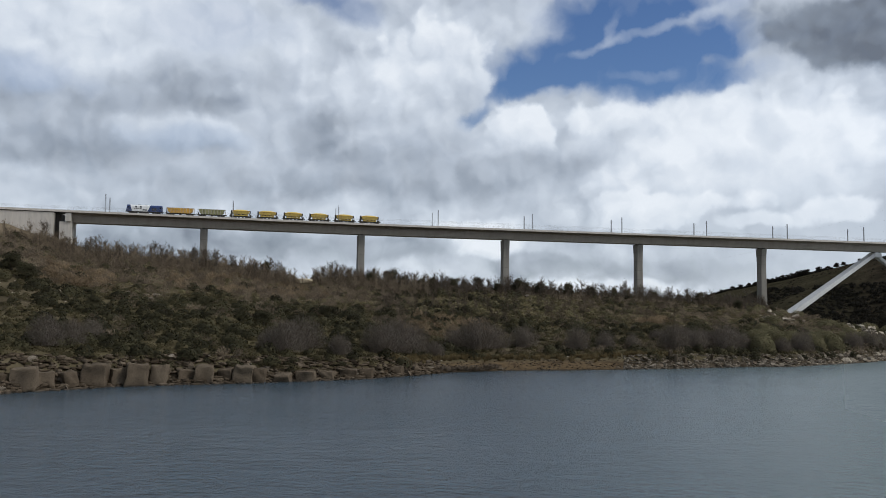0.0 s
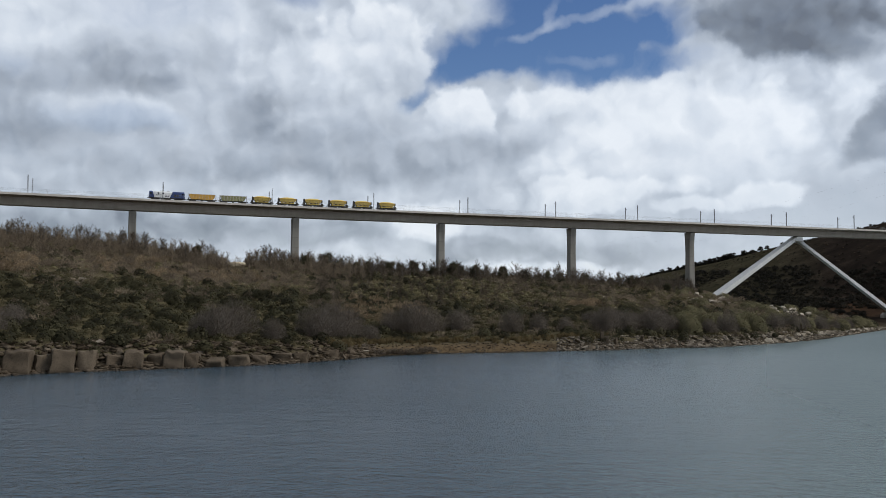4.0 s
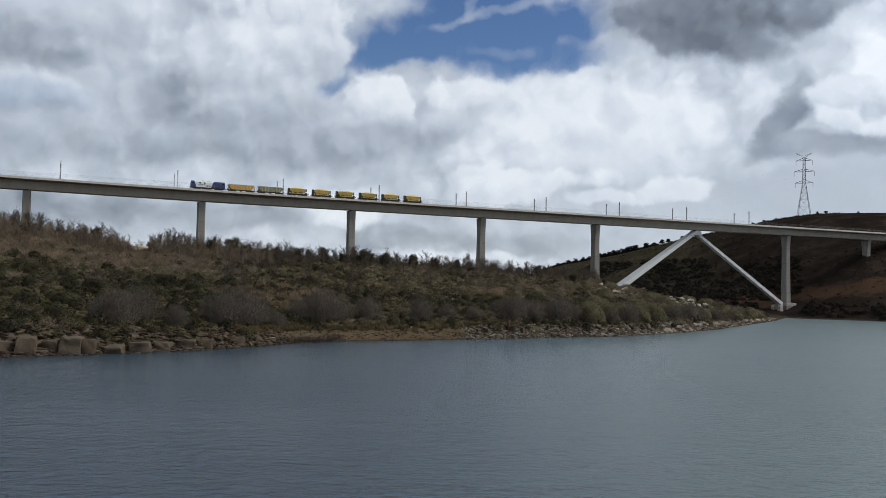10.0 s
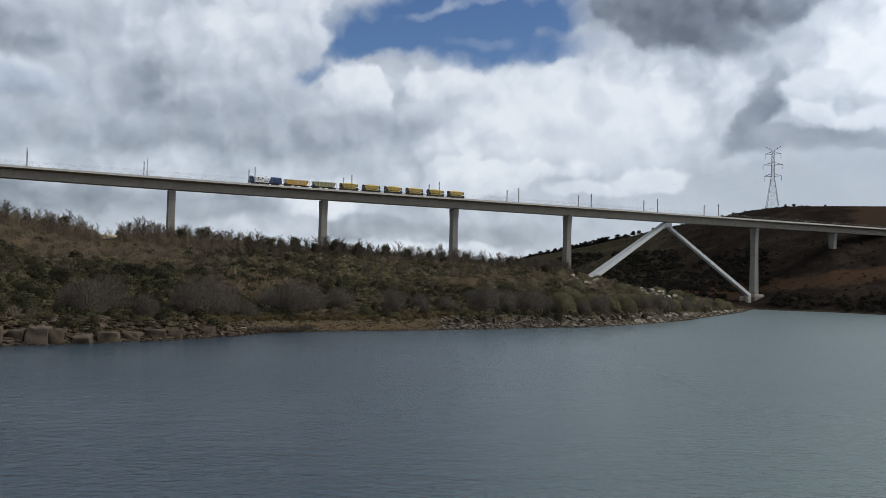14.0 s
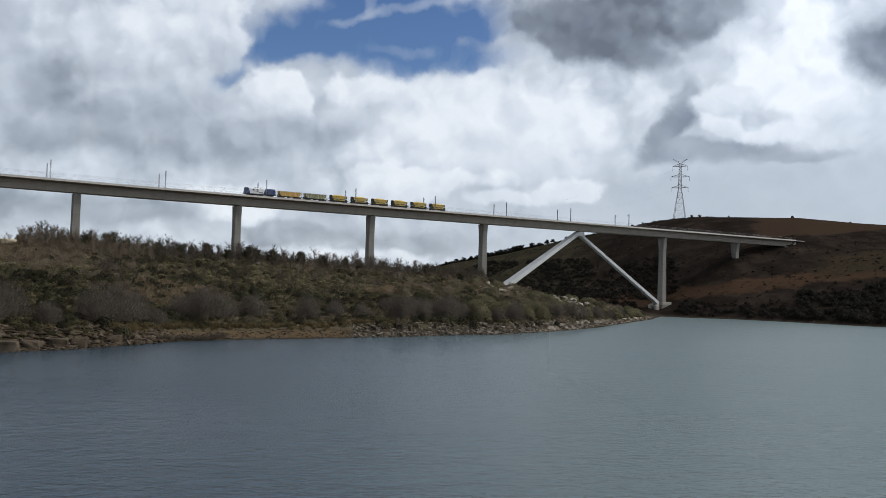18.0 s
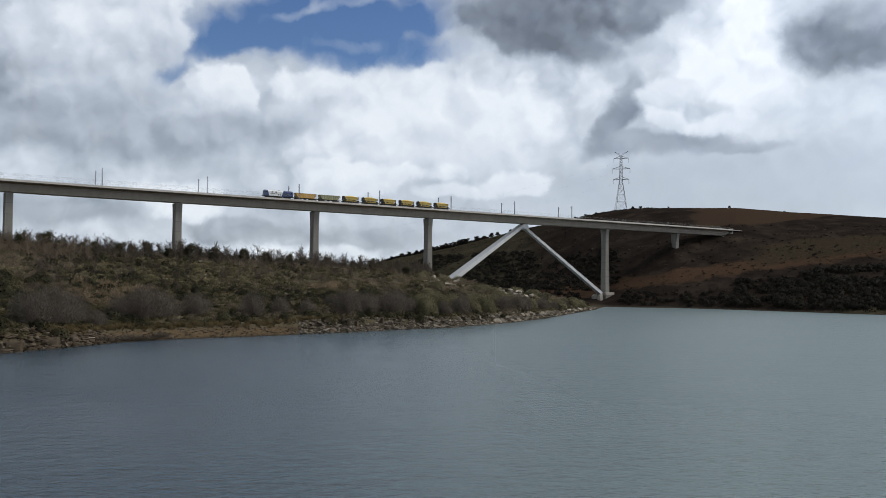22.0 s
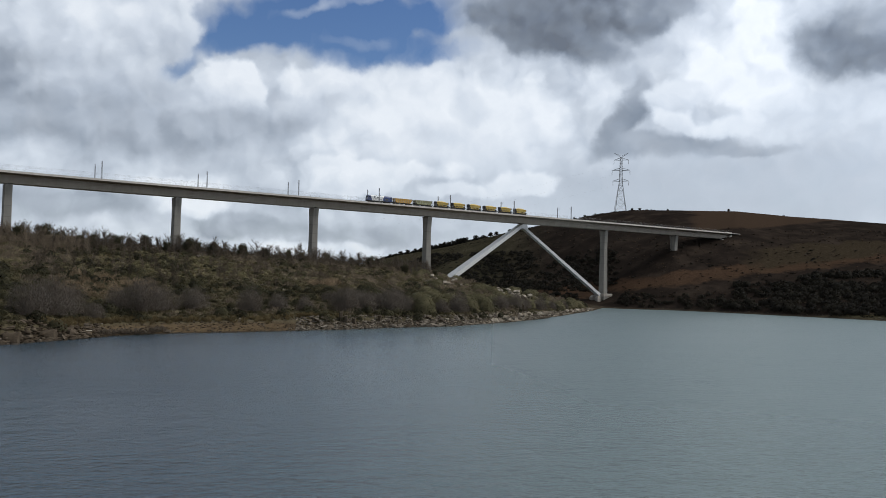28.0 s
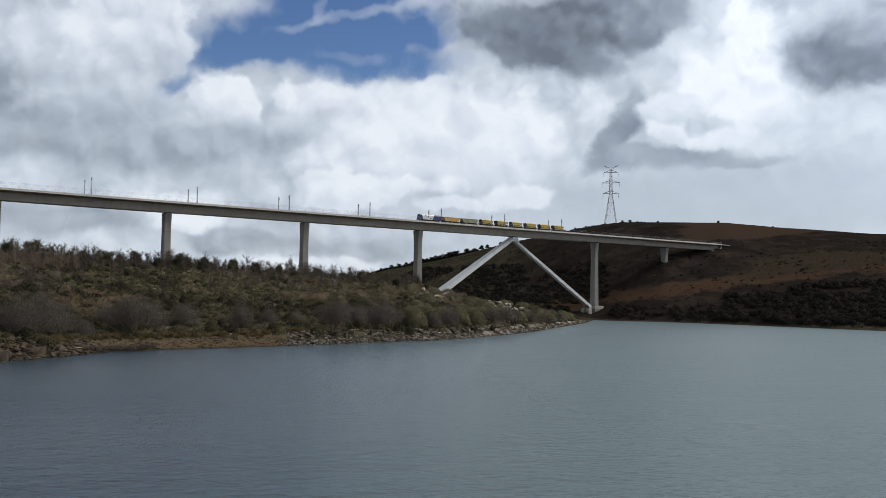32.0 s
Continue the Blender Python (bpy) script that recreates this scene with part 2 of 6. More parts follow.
def ground_material():
    t = Tree("hillside_ground")
    p = t.position()
    x, y, z = t.split(p)
    broad = t.noise(0.012, 4, p, 0.6)
    mid = t.noise(0.05, 6, p, 0.68)
    fine = t.noise(0.7, 5, p, 0.7)
    soil = t.ramp(mid, [(0.3, (0.042, 0.033, 0.021)), (0.5, (0.082, 0.066, 0.042)), (0.68, (0.150, 0.124, 0.080))])
    grass = t.ramp(fine, [(0.3, (0.054, 0.045, 0.024)), (0.7, (0.118, 0.098, 0.056))])
    c = t.mix(t.map(broad, 0.4, 0.6), soil, grass)
    # the far bank: dark heath with bands of red earth and an ochre slope
    bearing = t.math("MULTIPLY", t.math("ARCTAN2", x, y), 57.2958)
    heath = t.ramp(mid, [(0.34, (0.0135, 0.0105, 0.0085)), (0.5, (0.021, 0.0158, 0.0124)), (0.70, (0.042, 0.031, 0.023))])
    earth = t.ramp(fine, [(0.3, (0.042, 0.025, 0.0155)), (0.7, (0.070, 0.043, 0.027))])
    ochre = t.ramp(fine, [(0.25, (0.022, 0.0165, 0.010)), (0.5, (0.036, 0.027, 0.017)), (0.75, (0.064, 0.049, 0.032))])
    level = t.math("ADD", z, t.math("MULTIPLY_ADD", mid, 14.0, -7.0))
    line = t.math("MULTIPLY_ADD", bearing, 1.55, -20.0)
    band = t.map(t.math("ABSOLUTE", t.math("SUBTRACT", level, line)), 3.0, 5.0, 1.0, 0.0)
    hill = t.mix(band, heath, earth)
    over = t.math("SUBTRACT", level, line)
    slope = t.math("MULTIPLY", t.math("MULTIPLY", t.map(over, -2.0, 1.0), t.map(over, 16.5, 14.5)), t.map(level, 50.5, 48.0))
    hill = t.mix(t.math("MULTIPLY", slope, t.map(t.math("MULTIPLY_ADD", mid, 5.0, bearing), 31.5, 33.5)), hill, ochre)
    # the smooth brown field on the knoll
    rim = t.math("MAXIMUM", t.math("MULTIPLY_ADD", bearing, 1.05, 29.0), t.math("MULTIPLY_ADD", bearing, 2.86, -26.2))
    field = t.math("MULTIPLY", t.map(t.math("SUBTRACT", t.math("MULTIPLY_ADD", mid, 5.0, z), t.math("ADD", rim, 2.5)), -0.8, 0.8), t.map(t.math("MULTIPLY_ADD", mid, 2.0, bearing), 27.0, 27.8))
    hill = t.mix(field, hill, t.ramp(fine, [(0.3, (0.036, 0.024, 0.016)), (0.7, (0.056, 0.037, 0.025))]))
    wild = t.ramp(mid, [(0.3, (0.024, 0.021, 0.013)), (0.6, (0.050, 0.043, 0.026)), (0.8, (0.086, 0.073, 0.044))])
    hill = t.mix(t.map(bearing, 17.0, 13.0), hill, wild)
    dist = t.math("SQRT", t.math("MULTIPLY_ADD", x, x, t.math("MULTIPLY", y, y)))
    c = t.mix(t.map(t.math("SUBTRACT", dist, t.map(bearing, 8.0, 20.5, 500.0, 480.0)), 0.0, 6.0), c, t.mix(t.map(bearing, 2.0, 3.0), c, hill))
    # sandy cutting at the near end of the line
    cut = t.math("MULTIPLY", t.map(bearing, -37.2, -38.2), t.map(z, 41.0, 44.0))
    c = t.mix(cut, c, t.ramp(fine, [(0.3, (0.11, 0.085, 0.055)), (0.7, (0.24, 0.19, 0.13))]))
    # pale drawdown shore
    edge = t.map(bearing, 19.0, 21.0, 2.2, 0.7)
    shore = t.math("MULTIPLY", t.map(t.math("SUBTRACT", z, edge), 0.4, -0.6), t.map(z, -1.0, 0.2))
    sand = t.mix(t.math("MAXIMUM", t.map(bearing, -1.0, 1.5), t.map(bearing, -12.0, -14.5)), t.ramp(fine, [(0.3, (0.060, 0.041, 0.023)), (0.7, (0.135, 0.096, 0.056))]), t.ramp(fine, [(0.3, (0.030, 0.024, 0.017)), (0.7, (0.085, 0.068, 0.048))]))
    mud = t.map(t.noise(0.22, 5, p, 0.65, 0.6), 0.5, 0.62)
    sand = t.mix(t.math("MULTIPLY", mud, 0.7), sand, (0.045, 0.032, 0.020))
    c = t.mix(shore, c, sand)
    c = t.mix(t.map(z, 0.35, 0.05), c, (0.045, 0.036, 0.026))
    return t.surface(c, 1.0, spec=0.0, normal=t.bump(fine, 0.8, 0.35))


def water_material():
    t = Tree("reservoir_water")
    p = t.position()
    x, y, z = t.split(p)

    def waves(turn, sx, sy, detail, rough):
        m = t.nodes.new("ShaderNodeMapping")
        m.inputs["Rotation"].default_value = (0, 0, radians(turn))
        m.inputs["Scale"].default_value = (sx, sy, 1.0)
        m.inputs["Location"].default_value = (1700.37, 2300.71, 7.43)
        t.links.new(p, m.inputs[0])
        return t.noise(1.0, detail, m.outputs[0], rough)

    ripple = waves(12, 0.75, 1.25, 4, 0.6)
    cross = waves(-24, 0.5, 0.8, 3, 0.55)
    swell = waves(6, 0.10, 0.22, 3, 0.5)
    gust = t.map(waves(0, 0.010, 0.022, 4, 0.6), 0.35, 0.65, 0.65, 1.0)
    h = t.math("MULTIPLY_ADD", cross, 0.8, t.math("MULTIPLY_ADD", swell, 1.2, ripple))
    h = t.math("MULTIPLY", h, gust)
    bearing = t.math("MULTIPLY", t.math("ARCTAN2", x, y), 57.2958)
    # clear deep water off the near shore; silt and painted sky sheen where the valley opens
    silt_sheen = t.mix(t.map(bearing, -8.0, 30.0), (0.040, 0.062, 0.080), (0.122, 0.162, 0.153))
    # sheltered near the bank, ruffled out on the open water
    out = t.math("SQRT", t.math("MULTIPLY_ADD", x, x, t.math("MULTIPLY", y, y)))
    return t.surface(silt_sheen, t.math("MULTIPLY", t.map(out, 60.0, 160.0, 0.75, 1.0), t.map(bearing, -6.0, 20.0, 0.17, 0.31)), normal=t.bump(h, 1.0, 0.3), spec=0.5, IOR=1.333)


GROUND, WATER = ground_material(), water_material()


# ---- clouds ----
# bearing, height, half width, half height, tilt in degrees; tone at top and base; softness; strength
# broad soft masses
BROAD_A = [
    (-32.2, 17.1, 11.3, 3.7, 0, 0.93, 0.8, 1, 0.7),
    (-17.5, 19.4, 3.5, 2.1, 0, 0.7, 0.8, 0.9, 0.5),
    (-36.6, 12.3, 4.8, 1.4, 0, 0.52, 0.44, 0.8, 0.9),
    (-28.9, 14.3, 7.1, 2.1, 8, 0.56, 0.38, 0.8, 0.95),
    (-35.2, 10, 6.8, 1.7, 0, 0.52, 0.36, 0.8, 0.95),
    (-18.1, 12.3, 3.6, 2.2, 15, 0.5, 0.26, 0.7, 0.95),
    (-22.9, 8.6, 9.3, 1.4, 0, 0.55, 0.4, 0.8, 0.9),
    (-28.1, 11.4, 4.3, 1.1, 0, 0.82, 0.74, 0.9, 0.6),
    (-36.1, 7.6, 3.5, 0.9, 0, 0.62, 0.55, 0.9, 0.6),
    (8.7, 11.4, 11.1, 3.4, 0, 0.96, 0.9, 0.9, 1),
    (12.5, 15.6, 5.6, 1.9, -8, 0.72, 0.66, 0.9, 0.75),
]
BROAD_B = [
    (0, 10.9, 2.6, 1.5, 25, 0.66, 0.6, 0.8, 0.8),
    (10.4, 11.9, 1.2, 2.1, 30, 0.76, 0.7, 0.8, 0.7),
    (-11.4, 8.8, 7.8, 1.8, 0, 0.56, 0.42, 0.8, 0.85),
    (25.5, 7.3, 16.4, 2, 0, 0.58, 0.54, 0.9, 0.9),
    (29.3, 5.4, 14.3, 1.6, 0, 0.58, 0.54, 0.9, 0.9),
    (9.7, 8.3, 10.1, 1.9, 0, 0.84, 0.8, 0.9, 0.8),
]
# heaped clouds with firm edges
HEAPS_A = [
    (-14.3, 14.6, 6.6, 2.8, -5, 0.88, 0.62, 0.5, 0.8),
    (-11.6, 16.1, 4.1, 3.7, 20, 0.95, 0.66, 0.35, 0.95),
    (-13.5, 11.4, 5, 2.1, 0, 0.66, 0.42, 0.7, 0.85),
    (-5.5, 11.9, 2.8, 2.5, 0, 1, 0.66, 0.25, 0.95),
    (-6.8, 9.4, 6.6, 1.5, 8, 0.56, 0.42, 0.7, 0.9),
    (-0.3, 12.8, 4.5, 1, 0, 0.95, 0.86, 0.6, 0.8),
    (4.1, 7, 6.9, 1, 0, 0.98, 0.86, 0.45, 0.8),
    (-9.1, 5.2, 4.2, 1.2, 0, 0.95, 0.8, 0.5, 0.8),
    (-14.5, 4.4, 4.6, 1.2, 0, 0.48, 0.34, 0.7, 0.9),
    (-28.2, 4.2, 11.6, 1.6, 0, 0.44, 0.34, 0.7, 1),
    (-4.2, 3.2, 3.8, 1, 0, 0.46, 0.36, 0.5, 0.85),
]
HEAPS_B = [
    (3.6, 2.8, 4.2, 0.9, 0, 0.56, 0.44, 0.6, 0.85),
    (-7.8, 4.6, 1.8, 1, 0, 0.98, 0.9, 0.5, 0.85),
    (2.4, 6.2, 3.8, 1.1, 0, 0.98, 0.84, 0.4, 0.85),
    (14.5, 6.4, 3.1, 0.8, 0, 0.96, 0.86, 0.5, 0.8),
    (9.4, 5.9, 2.7, 0.6, 0, 0.94, 0.84, 0.5, 0.7),
    (0.6, 1.4, 6, 0.8, 0, 0.95, 0.86, 0.6, 0.7),
]
# dark cloud towards the sun and the bright rims in it
DARKS_A = [
    (28.7, 14.9, 4.8, 3.8, 0, 1, 0.95, 0.8, 0.9),
    (17.7, 17.9, 7.6, 2.9, 0, 0.08, 0.14, 0.5, 1),
    (16.2, 15.8, 5.4, 1.5, -12, 0.12, 0.2, 0.6, 0.9),
    (22.6, 18.4, 4.1, 1.7, 0, 0.34, 0.42, 0.7, 0.8),
    (35, 14.8, 4.7, 2.3, -6, 0.2, 0.24, 0.55, 1),
    (36.5, 16.8, 4, 1.3, 0, 0.46, 0.4, 0.7, 0.8),
    (20.9, 10.5, 3.5, 1, 45, 0.34, 0.24, 0.7, 0.9),
    (22, 12.7, 1.2, 0.7, 60, 0.42, 0.36, 0.8, 0.8),
    (24.1, 9.1, 5.8, 0.9, 0, 0.42, 0.34, 0.7, 0.9),
    (28.7, 8.6, 3.8, 0.5, 0, 0.46, 0.42, 0.6, 0.8),
    (24.6, 12.1, 2.2, 1.2, 10, 0.9, 0.7, 0.6, 0.8),
]
DARKS_B = [
    (24.6, 10.3, 2.2, 0.7, -15, 0.98, 0.74, 0.5, 0.85),
    (26.2, 10.9, 1.1, 0.6, 0, 0.6, 0.52, 0.6, 0.7),
    (28, 10.3, 2.4, 0.8, 10, 0.95, 0.8, 0.6, 0.8),
    (30.7, 10.3, 4, 1.3, 0, 0.86, 0.78, 0.8, 0.6),
    (29.7, 12, 3.7, 0.9, -8, 0.97, 0.92, 0.8, 0.7),
    (33, 11.4, 3.6, 1.2, 0, 0.7, 0.66, 0.8, 0.6),
]
# gaps to the blue: bearing, height, half width, half height, tilt, softness, clearness
HOLES = [
    (0.8, 16.5, 9, 2.8, 5, 0.55, 0.95),
    (-1.1, 19.2, 3.4, 1.6, 0, 0.6, 0.9),
    (-5.3, 15.2, 3.3, 1, 10, 0.6, 0.9),
    (-8.8, 13.2, 1.6, 0.7, 30, 0.6, 0.75),
    (4.2, 17.7, 4, 2.5, 0, 0.5, 0.9),
    (4.9, 15.2, 5.8, 1.1, 4, 0.7, 0.8),
    (2, 19.6, 6.4, 2.1, 0, 0.7, 0.85),
    (-17.5, 19.9, 2.7, 1.1, 0, 0.8, 0.5),
    (-27.7, 10.9, 4.6, 0.9, 0, 1, 0.22),
    (-37.9, 14.2, 3.7, 1.3, 0, 0.9, 0.3),
    (-25.8, 18.3, 4.8, 1.7, 0, 0.9, 0.2),
    (-19.8, 20.3, 1.9, 0.7, 0, 0.8, 0.5),
]
# thin streaks across the gap
WISPS = [
    (3.1, 18.4, 4.4, 0.4, 14, 0.95, 0.9, 1, 0.26),
    (-0.3, 17.7, 1.7, 0.4, 20, 0.97, 0.92, 1, 0.26),
    (6.7, 19.2, 2.9, 0.5, 12, 0.95, 0.92, 1, 0.34),
    (0.6, 18.8, 1, 0.4, 60, 0.95, 0.9, 1, 0.2),
    (-5.3, 19.2, 2.7, 1.4, 0, 0.85, 0.82, 1, 0.5),
    (3, 15.5, 2.2, 0.5, 0, 0.85, 0.8, 1, 0.2),
    (-2.6, 14.6, 2.3, 0.4, 0, 0.9, 0.85, 1, 0.25),
]
LAYERS = [BROAD_A + BROAD_B, HEAPS_A + HEAPS_B, DARKS_A + DARKS_B]


def cloud_material():
    t = Tree("cloud_deck")
    p = t.local()
    x, y, z = t.split(p)
    flat = t.math("SQRT", t.math("ADD", t.math("MULTIPLY", x, x), t.math("MULTIPLY", y, y)))
    az = t.math("MULTIPLY", t.math("ARCTAN2", x, y), 57.2958)
    el = t.math("MULTIPLY", t.math("ARCTAN2", z, flat), 57.2958)
    join = t.nodes.new("ShaderNodeCombineXYZ")
    t.put(join.inputs[0], az)
    t.put(join.inputs[1], el)
    q = join.outputs[0]

    def vector(op, a, b, c=None):
        n = t.nodes.new("ShaderNodeVectorMath")
        n.operation = op
        for s, v in zip(n.inputs, (a, b, c)):
            if v is not None:
                t.put(s, v)
        return n.outputs["Value"] if op in ("LENGTH", "DOT_PRODUCT") else n.outputs[0]

    # edges bent at two scales
    drift = vector("SUBTRACT", t.noise(0.16, 3, q, 0.5, color=True), (0.5, 0.5, 0.5))
    curl = vector("SUBTRACT", t.noise(0.5, 4, q, 0.52, color=True), (0.5, 0.5, 0.5))
    bent = vector("MULTIPLY_ADD", drift, (1.8, 1.2, 0), q)
    bent = vector("MULTIPLY_ADD", curl, (1.9, 1.5, 0), bent)

    def heap(v):
        """Density of heaped cloud: broad masses with cauliflower heads."""
        cell = t.nodes.new("ShaderNodeTexVoronoi")
        cell.feature = "SMOOTH_F1"
        cell.voronoi_dimensions = "2D"
        t.links.new(v, cell.inputs["Vector"])
        cell.inputs["Scale"].default_value, cell.inputs["Detail"].default_value = 0.30, 2.0
        cell.inputs["Smoothness"].default_value = 0.6
        return t.math("MULTIPLY_ADD", cell.outputs["Distance"], -0.55, t.noise(0.16, 5, v, 0.5))

    full = heap(bent)
    relief = t.math("SUBTRACT", full, heap(vector("ADD", bent, (0.5, 0.8, 0))))
    rag = t.math("MULTIPLY_ADD", full, -0.9, 0.18)
    # calm, even cloud low over the far hill
    calm = t.math("MULTIPLY", t.map(az, 11.0, 20.0), t.map(el, 8.8, 7.0))
    even = t.math("MULTIPLY", t.map(az, 2.0, 6.0), t.map(el, 14.0, 11.5))
    stir = t.math("MULTIPLY_ADD", calm, -0.4, t.math("MULTIPLY_ADD", even, -0.45, 1.0))
    tone = t.math("MULTIPLY_ADD", t.noise(0.09, 6, bent, 0.55), 0.48, 0.40)
    cover = 1.0

    def spot(row):
        """How far inside an oval cloud a place lies, and its height in it."""
        m = t.nodes.new("ShaderNodeMapping")
        m.vector_type = "TEXTURE"
        t.links.new(bent, m.inputs[0])
        m.inputs["Location"].default_value = (row[0], row[1], 0)
        m.inputs["Rotation"].default_value = (0, 0, radians(row[4]))
        m.inputs["Scale"].default_value = (row[2], row[3], 1)
        far = t.math("ADD", vector("LENGTH", m.outputs[0], None), rag)
        return far, t.split(m.outputs[0])[1]

    def fade(far, soft, strength):
        n = t.nodes.new("ShaderNodeMapRange")
        n.interpolation_type = "SMOOTHERSTEP"
        for s, v in zip(n.inputs, (far, 1 - 0.75 * soft, 1 + 0.6 * soft, strength, 0.0)):
            t.put(s, v)
        return n.outputs[0]

    def blend(f, a, b):
        n = t.nodes.new("ShaderNodeMix")
        t.put(n.inputs[0], f)
        t.put(n.inputs[2], a)
        t.put(n.inputs[3], b)
        return n.outputs[0]

    def lay(rows, tone, cover):
        for row in rows:
            top, base, soft, strength = row[5:]
            far, up = spot(row)
            f = fade(far, soft, strength)
            tone = blend(f, tone, t.math("MULTIPLY_ADD", up, (top - base) / 2, (top + base) / 2))
            if cover is not None:
                cover = blend(f, cover, 1.0)
        return tone, cover

    tone, _ = lay(LAYERS[0], tone, None)
    for row in HOLES:
        cover = blend(fade(spot(row)[0], row[5], row[6]), cover, 0.0)
    tone, cover = lay(WISPS, tone, cover)
    for rows in LAYERS[1:]:
        tone, cover = lay(rows, tone, cover)
    tone = t.math("MULTIPLY_ADD", t.math("MULTIPLY", relief, stir), 0.38, tone)
    tone = t.math("MULTIPLY_ADD", tone, 1.2, -0.125)
    # the veiled sun brightens the cloud round it
    near = vector("DOT_PRODUCT", vector("NORMALIZE", p, None), SUN_WAY)
    veil = t.math("POWER", t.math("MAXIMUM", near, 0.0), 2.5)
    col = t.ramp(tone, [(0.0, (0.146, 0.168, 0.204)), (0.2, (0.232, 0.271, 0.33)), (0.4, (0.362, 0.412, 0.485)), (0.6, (0.512, 0.573, 0.660)), (0.8, (0.680, 0.745, 0.832)), (1.0, (0.838, 0.89, 0.955))])
    glow = t.nodes.new("ShaderNodeEmission")
    t.put(glow.inputs[0], col)
    t.put(glow.inputs[1], t.math("MULTIPLY_ADD", veil, 0.9, 0.99))
    clear = t.nodes.new("ShaderNodeBsdfTransparent")
    both = t.nodes.new("ShaderNodeMixShader")
    t.put(both.inputs[0], t.math("MULTIPLY_ADD", t.math("SUBTRACT", t.noise(0.5, 6, bent, 0.6), 0.5), 0.26, t.math("SUBTRACT", cover, 0.06), clamp=True))
    t.links.new(clear.outputs[0], both.inputs[1])
    t.links.new(glow.outputs[0], both.inputs[2])
    t.links.new(both.outputs[0], t.end.inputs[0])
    t.mat.cycles.emission_sampling = "NONE"
    return t.mat


def cloud_dome():
    """A far shell of cloud round the horizon."""
    bm, rings = bmesh.new(), []
    for e in range(-4, 30, 3):
        rings.append([bm.verts.new((4600 * math.cos(radians(e)) * math.sin(radians(a)), 4600 * math.cos(radians(e)) * math.cos(radians(a)), 4600 * math.sin(radians(e)))) for a in range(0, 360, 5)])
    for lo, hi in zip(rings, rings[1:]):
        for i in range(72):
            bm.faces.new((lo[i], lo[i - 1], hi[i - 1], hi[i]))
    me = bpy.data.meshes.new("cloud_backdrop")
    bm.to_mesh(me)
    bm.free()
    me.shade_smooth()
    me.materials.append(cloud_material())
    ob = new("cloud_backdrop", me)
    ob.location = (0, 0, EYE)
    return tagged(ob, "broken grey and white cloud layer drifting across blue sky", "sky", kind="structure")


CLOUDS = cloud_dome()


# ---- the lie of the land ----
def lattice(ix, iy, seed):
    v = np.sin(ix * 127.1 + iy * 311.7 + seed * 74.7) * 43758.5453
    return v - np.floor(v)


def rough_field(x, y, size, seed=0, octaves=4):
    """Smooth random field between -1 and 1."""
    total, amp, norm = np.zeros_like(x, dtype=float), 1.0, 0.0
    for o in range(octaves):
        u, v = x / size * 2**o, y / size * 2**o
        iu, iv = np.floor(u), np.floor(v)
        fu, fv = u - iu, v - iv
        fu, fv = fu * fu * (3 - 2 * fu), fv * fv * (3 - 2 * fv)
        s = seed + o * 7
        a = lattice(iu, iv, s) * (1 - fu) + lattice(iu + 1, iv, s) * fu
        b = lattice(iu, iv + 1, s) * (1 - fu) + lattice(iu + 1, iv + 1, s) * fu
        total += amp * ((a * (1 - fv) + b * fv) * 2 - 1)
        norm += amp
        amp *= 0.5
    return total / norm


# by bearing from the near bank: the promontory's shore distance
SHORE = [(-70, 165), (-45, 172), (-39.5, 175), (-33.2, 183), (-23.4, 188), (-17.5, 196), (-14.5, 206), (-11.4, 219), (-7.6, 228), (-3.8, 234), (0, 243),
         (3.5, 252), (7, 266), (10.4, 278), (14.3, 315), (16.6, 352), (18.1, 397), (19.3, 440), (20.0, 470), (20.6, 520)]
# bearing, ridge distance, ridge height
RIDGE = [(-70, 420, 54), (-45, 396, 52), (-39.5, 391, 50), (-37.3, 387, 44), (-36.2, 386, 40), (-33.5, 383, 37.5), (-28, 380, 34.5), (-24.7, 380, 32), (-22.1, 380, 28.5),
         (-17.6, 383, 29.5), (-15.3, 386, 26.5), (-9.5, 395, 25.5), (-3.8, 408, 24), (0, 421, 23), (5.6, 446, 21), (8.6, 462, 19), (10.4, 462, 15.5),
         (12.4, 420, 13), (14.3, 425, 10.5), (16.2, 430, 8.6), (18.1, 442, 5.2), (19.3, 462, 2.6), (20.0, 490, 0.8), (20.6, 525, -3)]
# bearing, far shore, middle distance and height, crest distance and height
FAR = [(-6, 800, 1000, 4, 1600, 6), (3, 760, 900, 8, 1150, 24), (6.6, 720, 840, 16, 1050, 42), (10.4, 650, 760, 22, 980, 53), (14.2, 590, 700, 26, 920, 67),
       (18, 545, 640, 20, 880, 77), (20.4, 522, 574, 4.5, 860, 83), (22.5, 515, 590, 20, 850, 86), (25.1, 518, 612, 41, 850, 86), (28.9, 502, 665, 55, 850, 85),
       (32, 489, 690, 55, 870, 81), (37.6, 470, 700, 54, 900, 76), (50, 440, 700, 54, 950, 76), (75, 400, 700, 50, 1000, 74)]


# bearing, height and depth of the bank at the waterline
BANK = [(-45, 4.2, 8), (-24, 3.6, 8), (-16, 2.6, 9), (-13, 1.3, 14), (-2, 1.2, 14), (1, 2.4, 9), (14, 2.6, 8), (18, 1.4, 8), (20, 0.8, 8)]


def smooth(u):
    u = np.clip(u, 0, 1)
    return u * u * (3 - 2 * u)


def table(rows, b, column):
    r = np.array(rows, dtype=float)
    return np.interp(b, r[:, 0], r[:, column])


